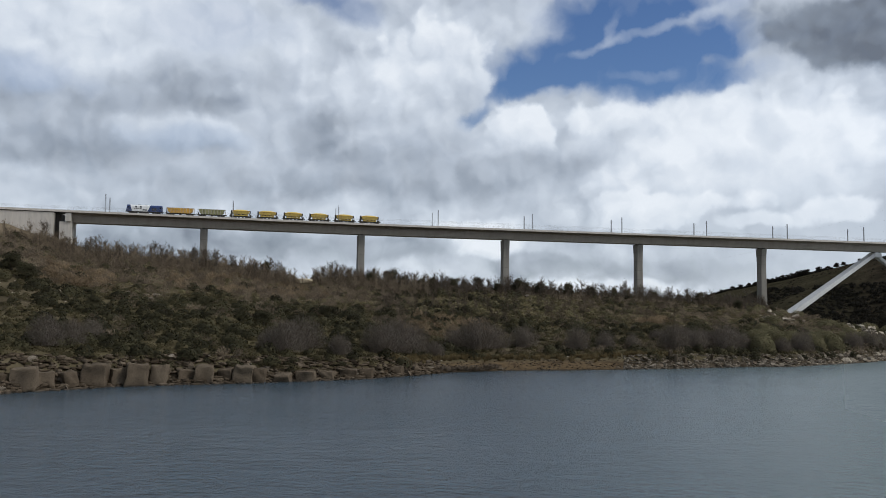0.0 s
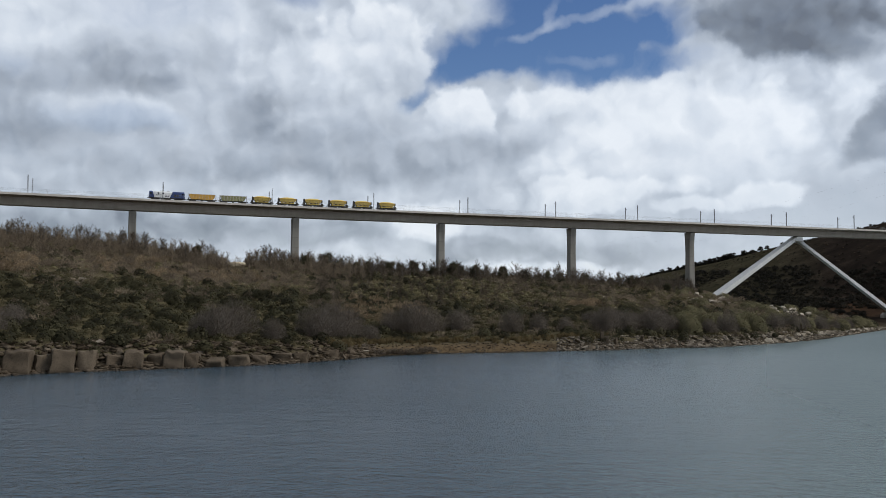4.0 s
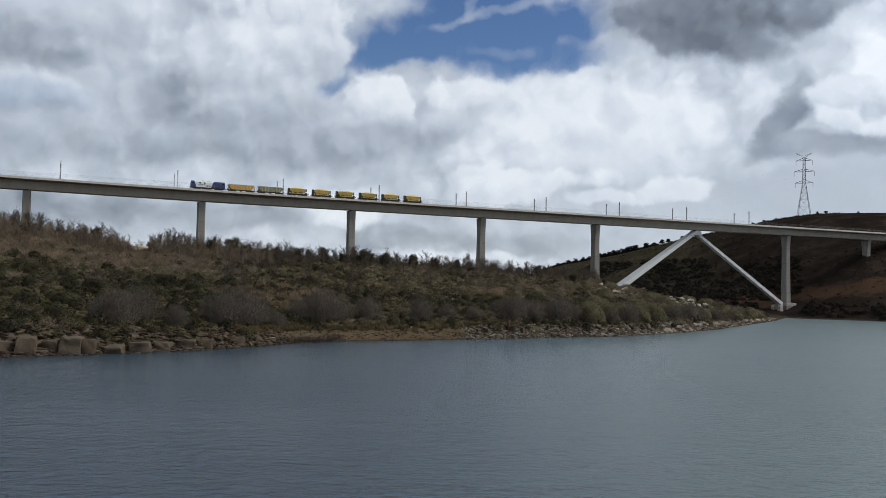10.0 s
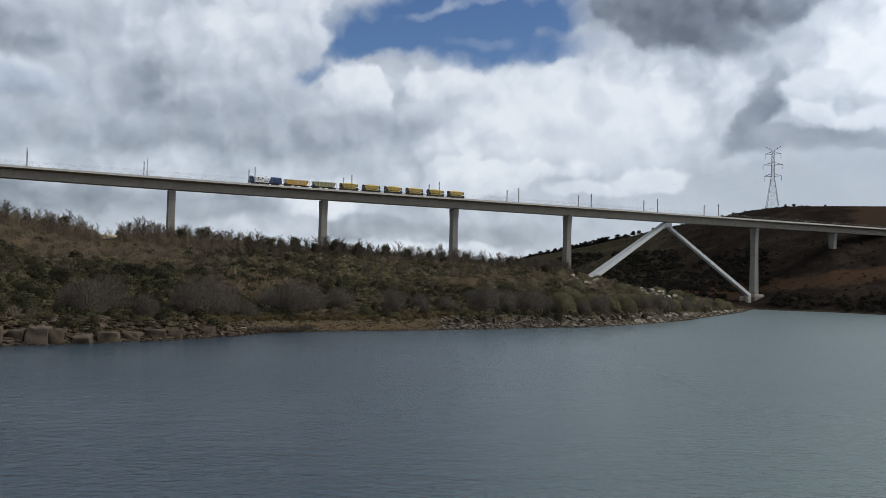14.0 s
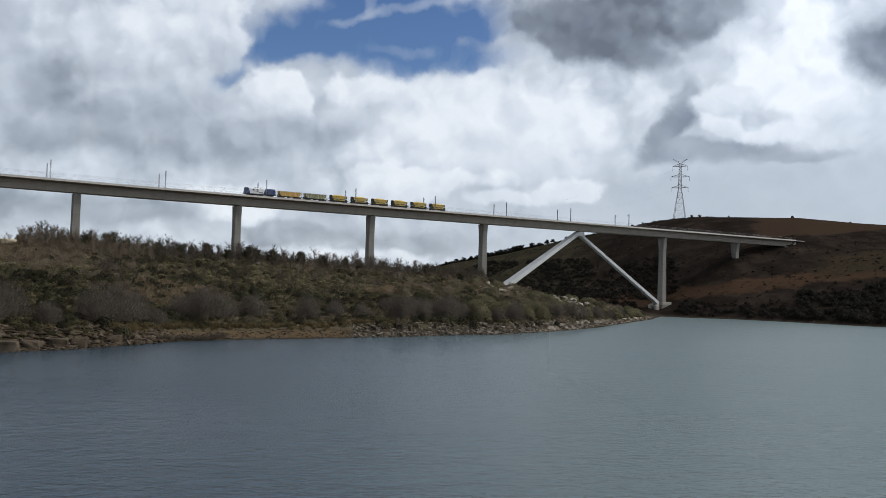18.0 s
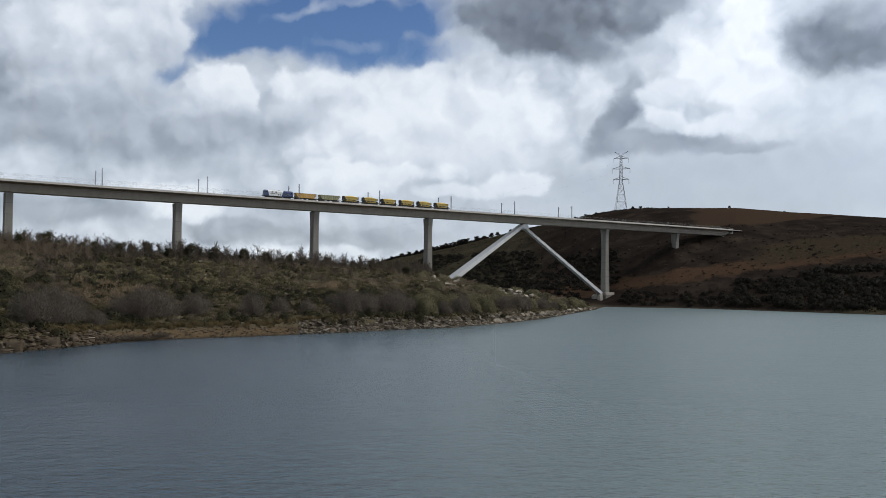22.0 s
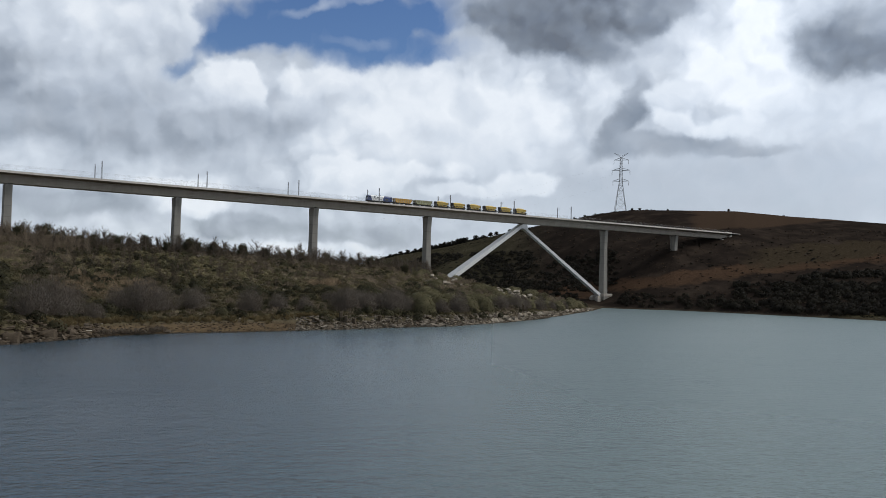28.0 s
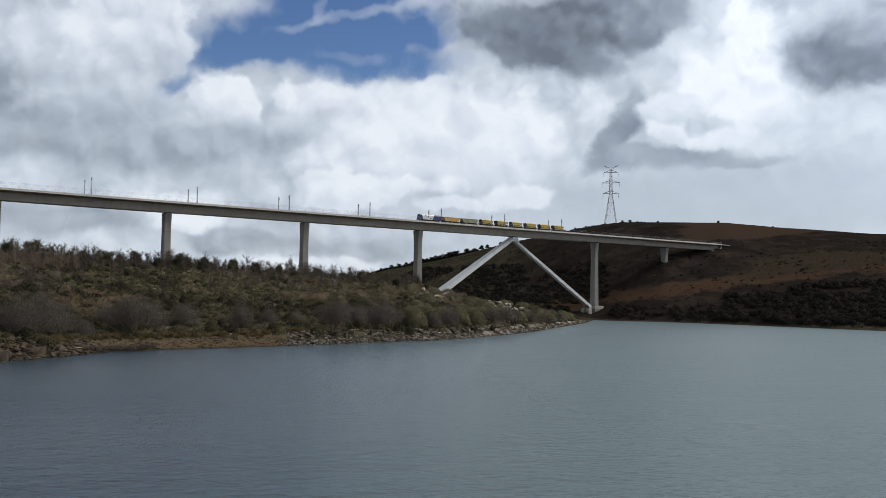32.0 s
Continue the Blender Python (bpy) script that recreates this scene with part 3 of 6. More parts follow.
def height(x, y):
    """The ground's height over the water at any place."""
    x, y = np.asarray(x, dtype=float), np.asarray(y, dtype=float)
    d = np.hypot(x, y)
    b = np.degrees(np.arctan2(x, y))
    wob = rough_field(x, y, 26, 3, 3)
    # promontory
    s = table(SHORE, b, 1) + 2.2 * wob
    rd, rz = table(RIDGE, b, 1), table(RIDGE, b, 2)
    u = (d - s) / np.maximum(rd - s, 20)
    bz, bw = table(BANK, b, 1), table(BANK, b, 2)
    bank = bz * smooth((d - s) / bw)
    slope = bank + np.maximum(rz - bz, 0) * np.clip(u, 0, 1) ** 0.9
    slope += 1.3 * rough_field(x, y, 45, 5, 4) * smooth(u * 3) * smooth((1.05 - u) * 4) * np.clip(rz / 20, 0.1, 1)
    back = rz - smooth((d - rd - 6) / 160) * np.where(b > 0, rz + 12, 3.0) - np.clip(d - rd, 0, 4000) * 0.001
    prom = np.where(d < s, -0.12 * (s - d), np.where(u < 1, slope, back))
    prom = np.where(b > 20.6, -12.0, prom)
    # far bank
    fs, md, mz, cd, cz = (table(FAR, b, i) for i in range(1, 6))
    fs = fs + 1.5 * wob
    rise = 1.2 * smooth((d - fs) / 8) + (mz - 1.2) * np.clip((d - fs) / (md - fs), 0, 1) ** 1.15
    rise2 = mz + (cz - mz) * np.sin(np.clip((d - md) / (cd - md), 0, 1) * math.pi / 2)
    far = np.where(d < fs, -0.10 * (fs - d), np.where(d < md, rise, rise2))
    far += 2.4 * rough_field(x, y, 90, 9, 4) * smooth((d - fs - 15) / 120) * smooth((cd + 20 - d) / 120)
    far -= np.clip(d - cd, 0, 5000) * 0.01
    far = np.where(b < -6, -12.0, far)
    # near bank, on which the camera stands
    near = np.maximum(14.4 - np.clip(d - 3, 0, None) * 0.36, -10)
    behind = 14.4 + np.clip(-y - 5, 0, 220) * 0.32
    near = np.where((np.abs(b) > 100), behind, np.where(np.abs(b) > 75, near + (behind - near) * smooth((np.abs(b) - 75) / 25), near))
    z = np.maximum(np.maximum(prom, far), near)
    return np.maximum(z, -8.0)


def grid_mesh(name, px, py, pz):
    rows, cols = px.shape
    me = bpy.data.meshes.new(name)
    v = np.stack([px, py, pz], -1).reshape(-1, 3)
    i = np.arange(rows * cols).reshape(rows, cols)
    f = np.stack([i[:-1, :-1], i[1:, :-1], i[1:, 1:], i[:-1, 1:]], -1).reshape(-1, 4)
    me.vertices.add(len(v))
    me.vertices.foreach_set("co", v.ravel())
    me.loops.add(f.size)
    me.loops.foreach_set("vertex_index", f.ravel())
    me.polygons.add(len(f))
    me.polygons.foreach_set("loop_start", np.arange(0, f.size, 4))
    me.update(calc_edges=True)
    me.shade_smooth()
    return me


def make_ground():
    b = np.radians(np.concatenate([np.arange(-180, -46, 3.0), np.arange(-46, 42, 0.2), np.arange(42, 180.1, 3.0)]))
    d = np.concatenate([np.linspace(0.01, 150, 41), np.arange(153, 300, 2.2), np.arange(300, 700, 4.0), np.geomspace(705, 4550, 70)])
    dd, bb = np.meshgrid(d, b)
    x, y = dd * np.sin(bb), dd * np.cos(bb)
    me = grid_mesh("ground", x, y, height(x, y))
    me.materials.append(GROUND)
    return tagged(new("ground", me), "brown and olive scrubby hillsides with sandy drawdown shore", "ground", kind="structure")


def make_water():
    x, y = np.meshgrid(np.linspace(-1500, 1500, 2), np.linspace(1500, -60, 2))
    me = grid_mesh("water", x, y, np.zeros_like(x))
    me.materials.append(WATER)
    return tagged(new("water", me), "rippled grey-blue reservoir water", "water", kind="structure")


make_ground()
make_water()


# ---- building blocks ----
def part(name, bm, material, parent=None, label="", smooth_shade=False):
    """Links a bmesh as one mesh object under a thing or a part."""
    me = bpy.data.meshes.new(name)
    bmesh.ops.recalc_face_normals(bm, faces=bm.faces)
    bm.to_mesh(me)
    bm.free()
    if smooth_shade:
        me.shade_smooth()
    me.materials.append(material)
    ob = new(name, me)
    ob.parent = parent
    return tagged(ob, label)


def block(bm, x0, x1, y0, y1, z0, z1, bevel=0.0):
    m = Matrix.LocRotScale(((x0 + x1) / 2, (y0 + y1) / 2, (z0 + z1) / 2), None, (abs(x1 - x0), abs(y1 - y0), abs(z1 - z0)))
    made = bmesh.ops.create_cube(bm, size=1.0, matrix=m)
    if bevel:
        edges = {e for v in made["verts"] for e in v.link_edges}
        bmesh.ops.bevel(bm, geom=list(edges), offset=bevel, segments=2, affect="EDGES", profile=0.5)
    return bm


def box(x0, x1, y0, y1, z0, z1, bevel=0.0):
    return block(bmesh.new(), x0, x1, y0, y1, z0, z1, bevel)


def rod(bm, a, b, r0, r1=None, sides=6):
    """A tapered bar from a to b."""
    a, b = Vector(a), Vector(b)
    r1 = r0 if r1 is None else r1
    turn = (b - a).to_track_quat("Z", "Y").to_matrix()
    lo = [bm.verts.new(a + turn @ Vector((r0 * math.cos(i * math.tau / sides), r0 * math.sin(i * math.tau / sides), 0))) for i in range(sides)]
    hi = [bm.verts.new(b + turn @ Vector((r1 * math.cos(i * math.tau / sides), r1 * math.sin(i * math.tau / sides), 0))) for i in range(sides)]
    for i in range(sides):
        bm.faces.new((lo[i - 1], lo[i], hi[i], hi[i - 1]))
    bm.faces.new(lo[::-1])
    bm.faces.new(hi)
    return bm


def loft(sections):
    """A closed solid through rings of points."""
    bm = bmesh.new()
    rings = [[bm.verts.new(p) for p in s] for s in sections]
    n = len(rings[0])
    for a, b in zip(rings, rings[1:]):
        for i in range(n):
            bm.faces.new((a[i - 1], a[i], b[i], b[i - 1]))
    bm.faces.new(rings[0][::-1])
    bm.faces.new(rings[-1])
    return bm


def thing(name, m, label, category, group=""):
    ob = new(name)
    ob.matrix_world = m
    ob.empty_display_size = 0.5
    return tagged(ob, label, category, group)


# ---- the viaduct ----
SPAN = 70.0
BRIDGE = pose(-181.8, 341.8, 0, 0, 0, 25.67)   # x runs along the deck, -y faces the water
DECK = 55.3                                     # height of the kerb's top
FALL = -0.0020                                  # the deck falls gently along x
START, END = -56.0, 7.8 * SPAN


def deck_z(x):
    """The kerb's height: a gentle fall, steeper towards the near end."""
    return DECK + FALL * x + 0.18 * math.log(1 + math.exp((80 - x) / 20))


def on_bridge(x, y):
    p = BRIDGE @ Vector((x, y, 0))
    return p.x, p.y


def ground_at(x, y):
    px, py = on_bridge(x, y)
    return float(height(np.array([px]), np.array([py]))[0])


def ribbon(profile, x0, x1, steps=1):
    """A profile of (y, z) swept along the deck."""
    xs = [x0 + (x1 - x0) * i / steps for i in range(steps + 1)]
    return loft([[(x, y, deck_z(x) + z) for y, z in profile] for x in xs])


def pier(bridge, x, top, foot, wide=3.5, thick=3.0, flare=2.3):
    rings = []
    for z in [foot - 1.5] + list(np.linspace(foot + 0.5, top - 14, 6)) + list(np.linspace(top - 12, top, 9)):
        f = max(0.0, (z - (top - 13)) / 13) ** 2 * flare
        t = 0.012 * (top - z)
        w, k = wide / 2 + f / 2 + t, thick / 2 + t * 0.9
        c = 0.25
        rings.append([(x - k + c, -w, z), (x + k - c, -w, z), (x + k, -w + c, z), (x + k, w - c, z), (x + k - c, w, z), (x - k + c, w, z), (x - k, w - c, z), (x - k, -w + c, z)])
    ob = part("pier", loft(rings), PIER_CONCRETE, bridge)
    for s in (-1, 1):
        part("bearing", box(x - 0.6, x + 0.6, s * 2.0 - 0.6, s * 2.0 + 0.6, top - 0.02, top + 0.4), DARK, ob)
    return ob


def viaduct():
    v = thing("railway_viaduct", BRIDGE, "long grey concrete railway viaduct on tall piers over the reservoir", "bridge")
    part("deck_slab", ribbon([(-6.9, -0.65), (-6.9, -0.95), (-3.6, -1.55), (3.6, -1.55), (6.9, -0.95), (6.9, -0.65)], START, END, 24), CONCRETE, v)
    part("box_girder", ribbon([(-3.9, -1.45), (-2.9, -4.8), (2.9, -4.8), (3.9, -1.45)], START, END, 24), CONCRETE, v, "weathered grey-brown concrete box girder")
    for s in (-1, 1):
        part("edge_beam", ribbon([(s * 6.55, -0.9), (s * 6.55, 0.0), (s * 7.0, 0.0), (s * 7.05, -0.9)], START - 62, END, 24), EDGE_CONCRETE, v, "pale concrete kerb and edge beam")
        rail = bmesh.new()
        for h in (0.45, 0.85, 1.25):
            rod(rail, (START - 62, s * 6.75, deck_z(START - 62) + h), (END, s * 6.75, deck_z(END) + h), 0.02, sides=4)
        n = int((END - START + 30) / 2.5)
        for i in range(n):
            x = START - 62 + i * 2.5
            rod(rail, (x, s * 6.75, deck_z(x) - 0.02), (x, s * 6.75, deck_z(x) + 1.27), 0.02, sides=4)
        part("handrail", rail, STEEL, v, "thin galvanised steel handrail")
    part("ballast_bed", ribbon([(-4.9, -0.66), (-4.3, -0.15), (4.3, -0.15), (4.9, -0.66)], START - 62, END + 40, 12), BALLAST, v)
    for track in (-2.35, 2.35):
        for g in (-0.75, 0.75):
            part("rail", ribbon([(track + g - 0.04, -0.14), (track + g - 0.04, 0.03), (track + g + 0.04, 0.03), (track + g + 0.04, -0.14)], START - 62, END + 40, 8), RAIL_STEEL, v)
    for k in range(8):
        x = k * SPAN
        if k == 5:
            continue
        foot = min(ground_at(x, 0), ground_at(x, -3))
        if k == 6:
            foot = 8.0
        pier(v, x, deck_z(x) - 5.15, foot)
    return v


VIADUCT = viaduct()


def struts(v):
    top = deck_z(5 * SPAN) - 5.2
    for side in (-1, 1):
        foot_x, foot_z = 5 * SPAN + side * 67.0, 6.5
        a, b = Vector((5 * SPAN - (1.0 if side < 0 else 0.4), 0, top - 1.7)), Vector((foot_x, 0, foot_z))
        if side < 0:
            b = a + (b - a) * 0.85
        along = (b - a).normalized()
        up = along.cross(Vector((0, 1, 0))).normalized()
        rings = []
        if up.z < 0:
            up = -up
        for f, w, h in ((0.0, 2.2, 0.9), (0.3, 2.5, 1.0), (1.0, 3.3, 1.3)) if side < 0 else ((0.0, 1.2, 0.75), (0.3, 1.3, 0.8), (1.0, 1.5, 0.95)):
            p = a + (b - a) * f + up * (1.0 if side < 0 else 0.3)
            rings.append([p + up * h + Vector((0, -w, 0)), p + up * h + Vector((0, w, 0)), p - up * h + Vector((0, w, 0)), p - up * h + Vector((0, -w, 0))])
        part("strut", loft(rings), PALE_CONCRETE, v, "pale slanting concrete strut")
    x = 5 * SPAN
    part("strut_head", loft([[(x - 3.4, y, top - 2.6), (x + 2.2, y, top - 2.6), (x + 1.5, y, top), (x - 2.2, y, top)] for y in (-2.45, 2.45)]), PALE_CONCRETE, v)
    part("bearing", box(x - 1.2, x + 1.2, -2, 2, top - 0.02, top + 0.45), DARK, v)
    # footings of the far pier and strut
    for y in (-3.6, 1.4):
        part("footing", loft([[(6 * SPAN - 8.4, y, z), (6 * SPAN - 5.8, y, z), (6 * SPAN - 5.8, y + 2.2, z), (6 * SPAN - 8.4, y + 2.2, z)] for z in (-2.0, 5.8)] + [[(6 * SPAN - 7.4, y + 0.5, 7.0), (6 * SPAN - 6.2, y + 0.5, 7.0), (6 * SPAN - 6.2, y + 1.7, 7.0), (6 * SPAN - 7.4, y + 1.7, 7.0)]]), CONCRETE, v, "pale strut footing with a sloping cap")
    part("footing", box(6 * SPAN - 3.8, 6 * SPAN + 4.2, -4.4, 4.4, 6.4, 8.2, 0.12), CONCRETE, v, "pale pedestal under the tall pier")
    part("footing", box(6 * SPAN - 3.6, 6 * SPAN + 3.6, -4.2, 4.2, -2.0, 6.4, 0.1), PIER_CONCRETE, v)
    part("abutment", loft([[(END - 9, y, deck_z(END) - 16), (END + 3, y, deck_z(END) - 16), (END + 3, y, deck_z(END) - 1.2), (END - 1, y, deck_z(END) - 4.95), (END - 9, y, deck_z(END) - 4.95)] for y in (-5.0, 5.0)]), PIER_CONCRETE, v)
    # abutment at the near end: pier, black wall for the recess's shade, and retaining wall
    z = deck_z(START)
    part("abutment", loft([[(-58.4, y, z - 20), (-53.8, y, z - 20), (-53.8, y, z - 4.9), (-58.4, y, z - 4.9)] for y in (-6.0, 5.5)]), EDGE_CONCRETE, v, "pale concrete abutment pier")
    part("deck_end_block", box(START - 0.1, START + 2.2, -6.6, 6.6, z - 4.85, z - 1.15, 0.05), EDGE_CONCRETE, v)
    part("recess_shade_wall", box(-61.0, -58.5, -2.0, 6.0, z - 18, z - 1.2), DARK, v, "black wall painted as the shade in the recess behind the abutment pier")
    part("abutment_wall", loft([[(-120, y, deck_z(-120) - 8), (-60.8, y, z - 17), (-60.8, y, z - 1.15), (-120, y, deck_z(-120) - 1.15)] for y in (-6.6, 6.6)]), EDGE_CONCRETE, v, "pale stained retaining wall")


struts(VIADUCT)


# ---- the train ----
SPEED, TAIL, RAIL = 9.71, -32.6, 0.03


def vehicle_pose(x, offset):
    x = x + offset
    p = BRIDGE @ Vector((x, -2.35, deck_z(x) + RAIL))
    return pose(p.x, p.y, p.z, 0, -math.degrees(math.atan((deck_z(x + 10) - deck_z(x)) / 10)), 25.67)


def bogie(parent, x, base=1.9):
    b = part("bogie", box(x - base / 2 - 0.45, x + base / 2 + 0.45, -1.05, 1.05, 0.45, 0.85, 0.05), DARK, parent)
    for dx in (-base / 2, base / 2):
        wheel = bmesh.new()
        for s in (-1, 1):
            rod(wheel, (x + dx, s * 0.70, 0.46), (x + dx, s * 0.84, 0.46), 0.46, sides=14)
        rod(wheel, (x + dx, -0.7, 0.46), (x + dx, 0.7, 0.46), 0.08)
        part("wheelset", wheel, DARK, b)
    return b


def buffers(parent, x0, x1):
    for x, s in ((x0, -1), (x1, 1)):
        for y in (-0.9, 0.9):
            bm = rod(bmesh.new(), (x, y, 1.05), (x + s * 0.45, y, 1.05), 0.09)
            rod(bm, (x + s * 0.45, y, 1.05), (x + s * 0.52, y, 1.05), 0.22, sides=10)
            part("buffer", bm, DARK, parent)


def slab(outline, y0, y1):
    """A plate of the given (x, z) outline between two widths."""
    return loft([[(x, y, z) for x, z in outline] for y in (y0, y1)])


def locomotive():
    t = thing("diesel_locomotive", Matrix.Identity(4), "white and dark blue boxy diesel locomotive pushing the train", "locomotive")
    ln = 15.9
    part("underframe", box(0.5, ln - 0.5, -1.35, 1.35, 0.85, 1.15, 0.05), DARK, t)
    part("fuel_tank", box(5.6, 9.6, -1.2, 1.2, 0.35, 0.86, 0.12), DARK, t)

    def shell(x00, x01, x10, x11):
        """A slice of the body with slanting ends: bottom and top x of each end."""
        rings = []
        for lo, hi in ((x00, x01), (x10, x11)):
            prof = [(-1.45, 1.15), (-1.47, 2.3), (-1.43, 3.35), (-1.2, 3.75), (-0.6, 3.98), (0.6, 3.98), (1.2, 3.75), (1.43, 3.35), (1.47, 2.3), (1.45, 1.15)]
            rings.append([(lo + (hi - lo) * (z - 1.15) / 2.83, y, z) for y, z in prof])
        return loft(rings)

    cab = part("cab", shell(0.45, 0.75, 2.9, 2.0), BLUE, t, "dark blue cab")
    part("windscreen", slab([(0.55, 2.55), (0.66, 3.45), (0.74, 3.45), (0.64, 2.55)], -1.15, 1.15), GLASS_DARK, cab)
    part("side_window", box(1.0, 1.75, -1.49, -1.44, 2.55, 3.25, 0.02), GLASS_DARK, cab)
    body = part("engine_casing", shell(2.905, 2.005, 9.2, 10.4), WHITE, t, "white engine casing with slanting colour edge")
    for x in (4.1, 6.0):
        part("porthole_window", box(x, x + 0.75, -1.50, -1.43, 2.75, 3.35, 0.03), GLASS_DARK, body)
    for x, w in ((3.5, 0.5), (4.2, 0.9), (5.3, 0.6), (6.1, 0.7)):
        part("lettering_bar", box(x, x + w, -1.485, -1.46, 2.22, 2.40), DARK, body)
    for x in (7.2, 8.2):
        part("air_grille", box(x, x + 0.8, -1.49, -1.45, 1.5, 2.1), STEEL, body)
    tail = part("rear_body", shell(9.205, 10.405, ln - 0.45, ln - 0.75), BLUE, t, "dark blue rear body and cab")
    part("side_window", box(ln - 1.75, ln - 1.0, -1.49, -1.44, 2.55, 3.25, 0.02), GLASS_DARK, tail)
    part("windscreen", slab([(ln - 0.62, 2.55), (ln - 0.72, 3.45), (ln - 0.64, 3.45), (ln - 0.53, 2.55)], -1.15, 1.15), GLASS_DARK, tail)
    for x in (11.0, 12.0):
        part("air_grille", box(x, x + 0.8, -1.50, -1.45, 1.6, 2.7), DARK, tail)
    part("exhaust", box(5.2, 6.4, -0.4, 0.4, 3.95, 4.18, 0.05), STEEL, t)
    part("roof_fan", rod(bmesh.new(), (8.4, 0, 3.97), (8.4, 0, 4.14), 0.65, sides=16), STEEL, t)
    for x in (0.95, ln - 0.95):
        for y in (-1.52, 1.52):
            part("handrail", rod(bmesh.new(), (x, y, 0.6), (x, y, 2.3), 0.03), STEEL, t)
    for x, s in ((0.45, -1), (ln - 0.45, 1)):
        for y in (-1.0, 1.0):
            part("headlight", rod(bmesh.new(), (x, y, 1.55), (x + s * 0.08, y, 1.55), 0.12, sides=10), EDGE_CONCRETE, t, "round headlight")
    buffers(t, 0.52, ln - 0.52)
    bogie(t, 3.2, 2.5), bogie(t, ln - 3.2, 2.5)
    return t


def end_ladder(parent, x):
    bm = bmesh.new()
    for y in (-0.25, 0.25):
        rod(bm, (x, y - 0.9, 1.1), (x, y - 0.9, 3.2), 0.025, sides=4)
    for i in range(6):
        rod(bm, (x, -1.15, 1.3 + i * 0.34), (x, -0.65, 1.3 + i * 0.34), 0.02, sides=4)
    part("ladder", bm, DARK, parent)


def long_hopper(paint, label, ribs):
    ln = 12.9
    t = thing("hopper_wagon", Matrix.Identity(4), label, "wagon", "ballast train wagons")
    part("underframe", box(0.4, ln - 0.4, -1.2, 1.2, 0.9, 1.15, 0.04), DARK, t)
    body = part("hopper_body", slab([(2.2, 1.16), (ln - 2.2, 1.16), (ln - 1.2, 2.0), (ln - 0.9, 3.35), (0.9, 3.35), (1.2, 2.0)], -1.38, 1.38), paint, t)
    for i in range(9):
        x = 1.3 + i * (ln - 2.6) / 8
        low = 1.25 if 2.3 < x < ln - 2.3 else 2.0
        part("rib", box(x - 0.06, x + 0.06, -1.50, -1.37, low, 3.32), ribs, body)
        part("rib", box(x - 0.06, x + 0.06, 1.37, 1.50, low, 3.32), ribs, body)
    bm = bmesh.new()
    for y in (-1.42, 1.42):
        rod(bm, (0.55, y, 3.45), (ln - 0.55, y, 3.45), 0.06)
        for x in (0.55, ln - 0.55):
            rod(bm, (x, y, 1.1), (x, y, 3.45), 0.05)
    for x in (0.55, ln - 0.55):
        rod(bm, (x, -1.42, 3.45), (x, 1.42, 3.45), 0.05)
    part("top_rail", bm, EDGE_CONCRETE, t, "pale top rail and end posts")
    heap = bmesh.new()
    bmesh.ops.create_uvsphere(heap, u_segments=16, v_segments=6, radius=1.0, matrix=Matrix.Translation((ln / 2, 0, 3.15)) @ Matrix.Diagonal((5.0, 1.25, 0.35, 1)))
    part("stone_load", heap, LOAD, t, "grey crushed stone load")
    for x in (3.6, ln / 2, ln - 3.6):
        part("chute", slab([(x - 0.8, 1.25), (x + 0.8, 1.25), (x + 0.35, 0.5), (x - 0.35, 0.5)], -1.1, 1.1), DARK, t)
    end_ladder(t, 0.6), end_ladder(t, ln - 0.6)
    part("brake_tank", rod(bmesh.new(), (0.8, 0.5, 1.55), (0.8, -0.9, 1.55), 0.32, sides=12), DARK, t)
    buffers(t, 0.5, ln - 0.5)
    bogie(t, 2.2, 1.8), bogie(t, ln - 2.2, 1.8)
    return t


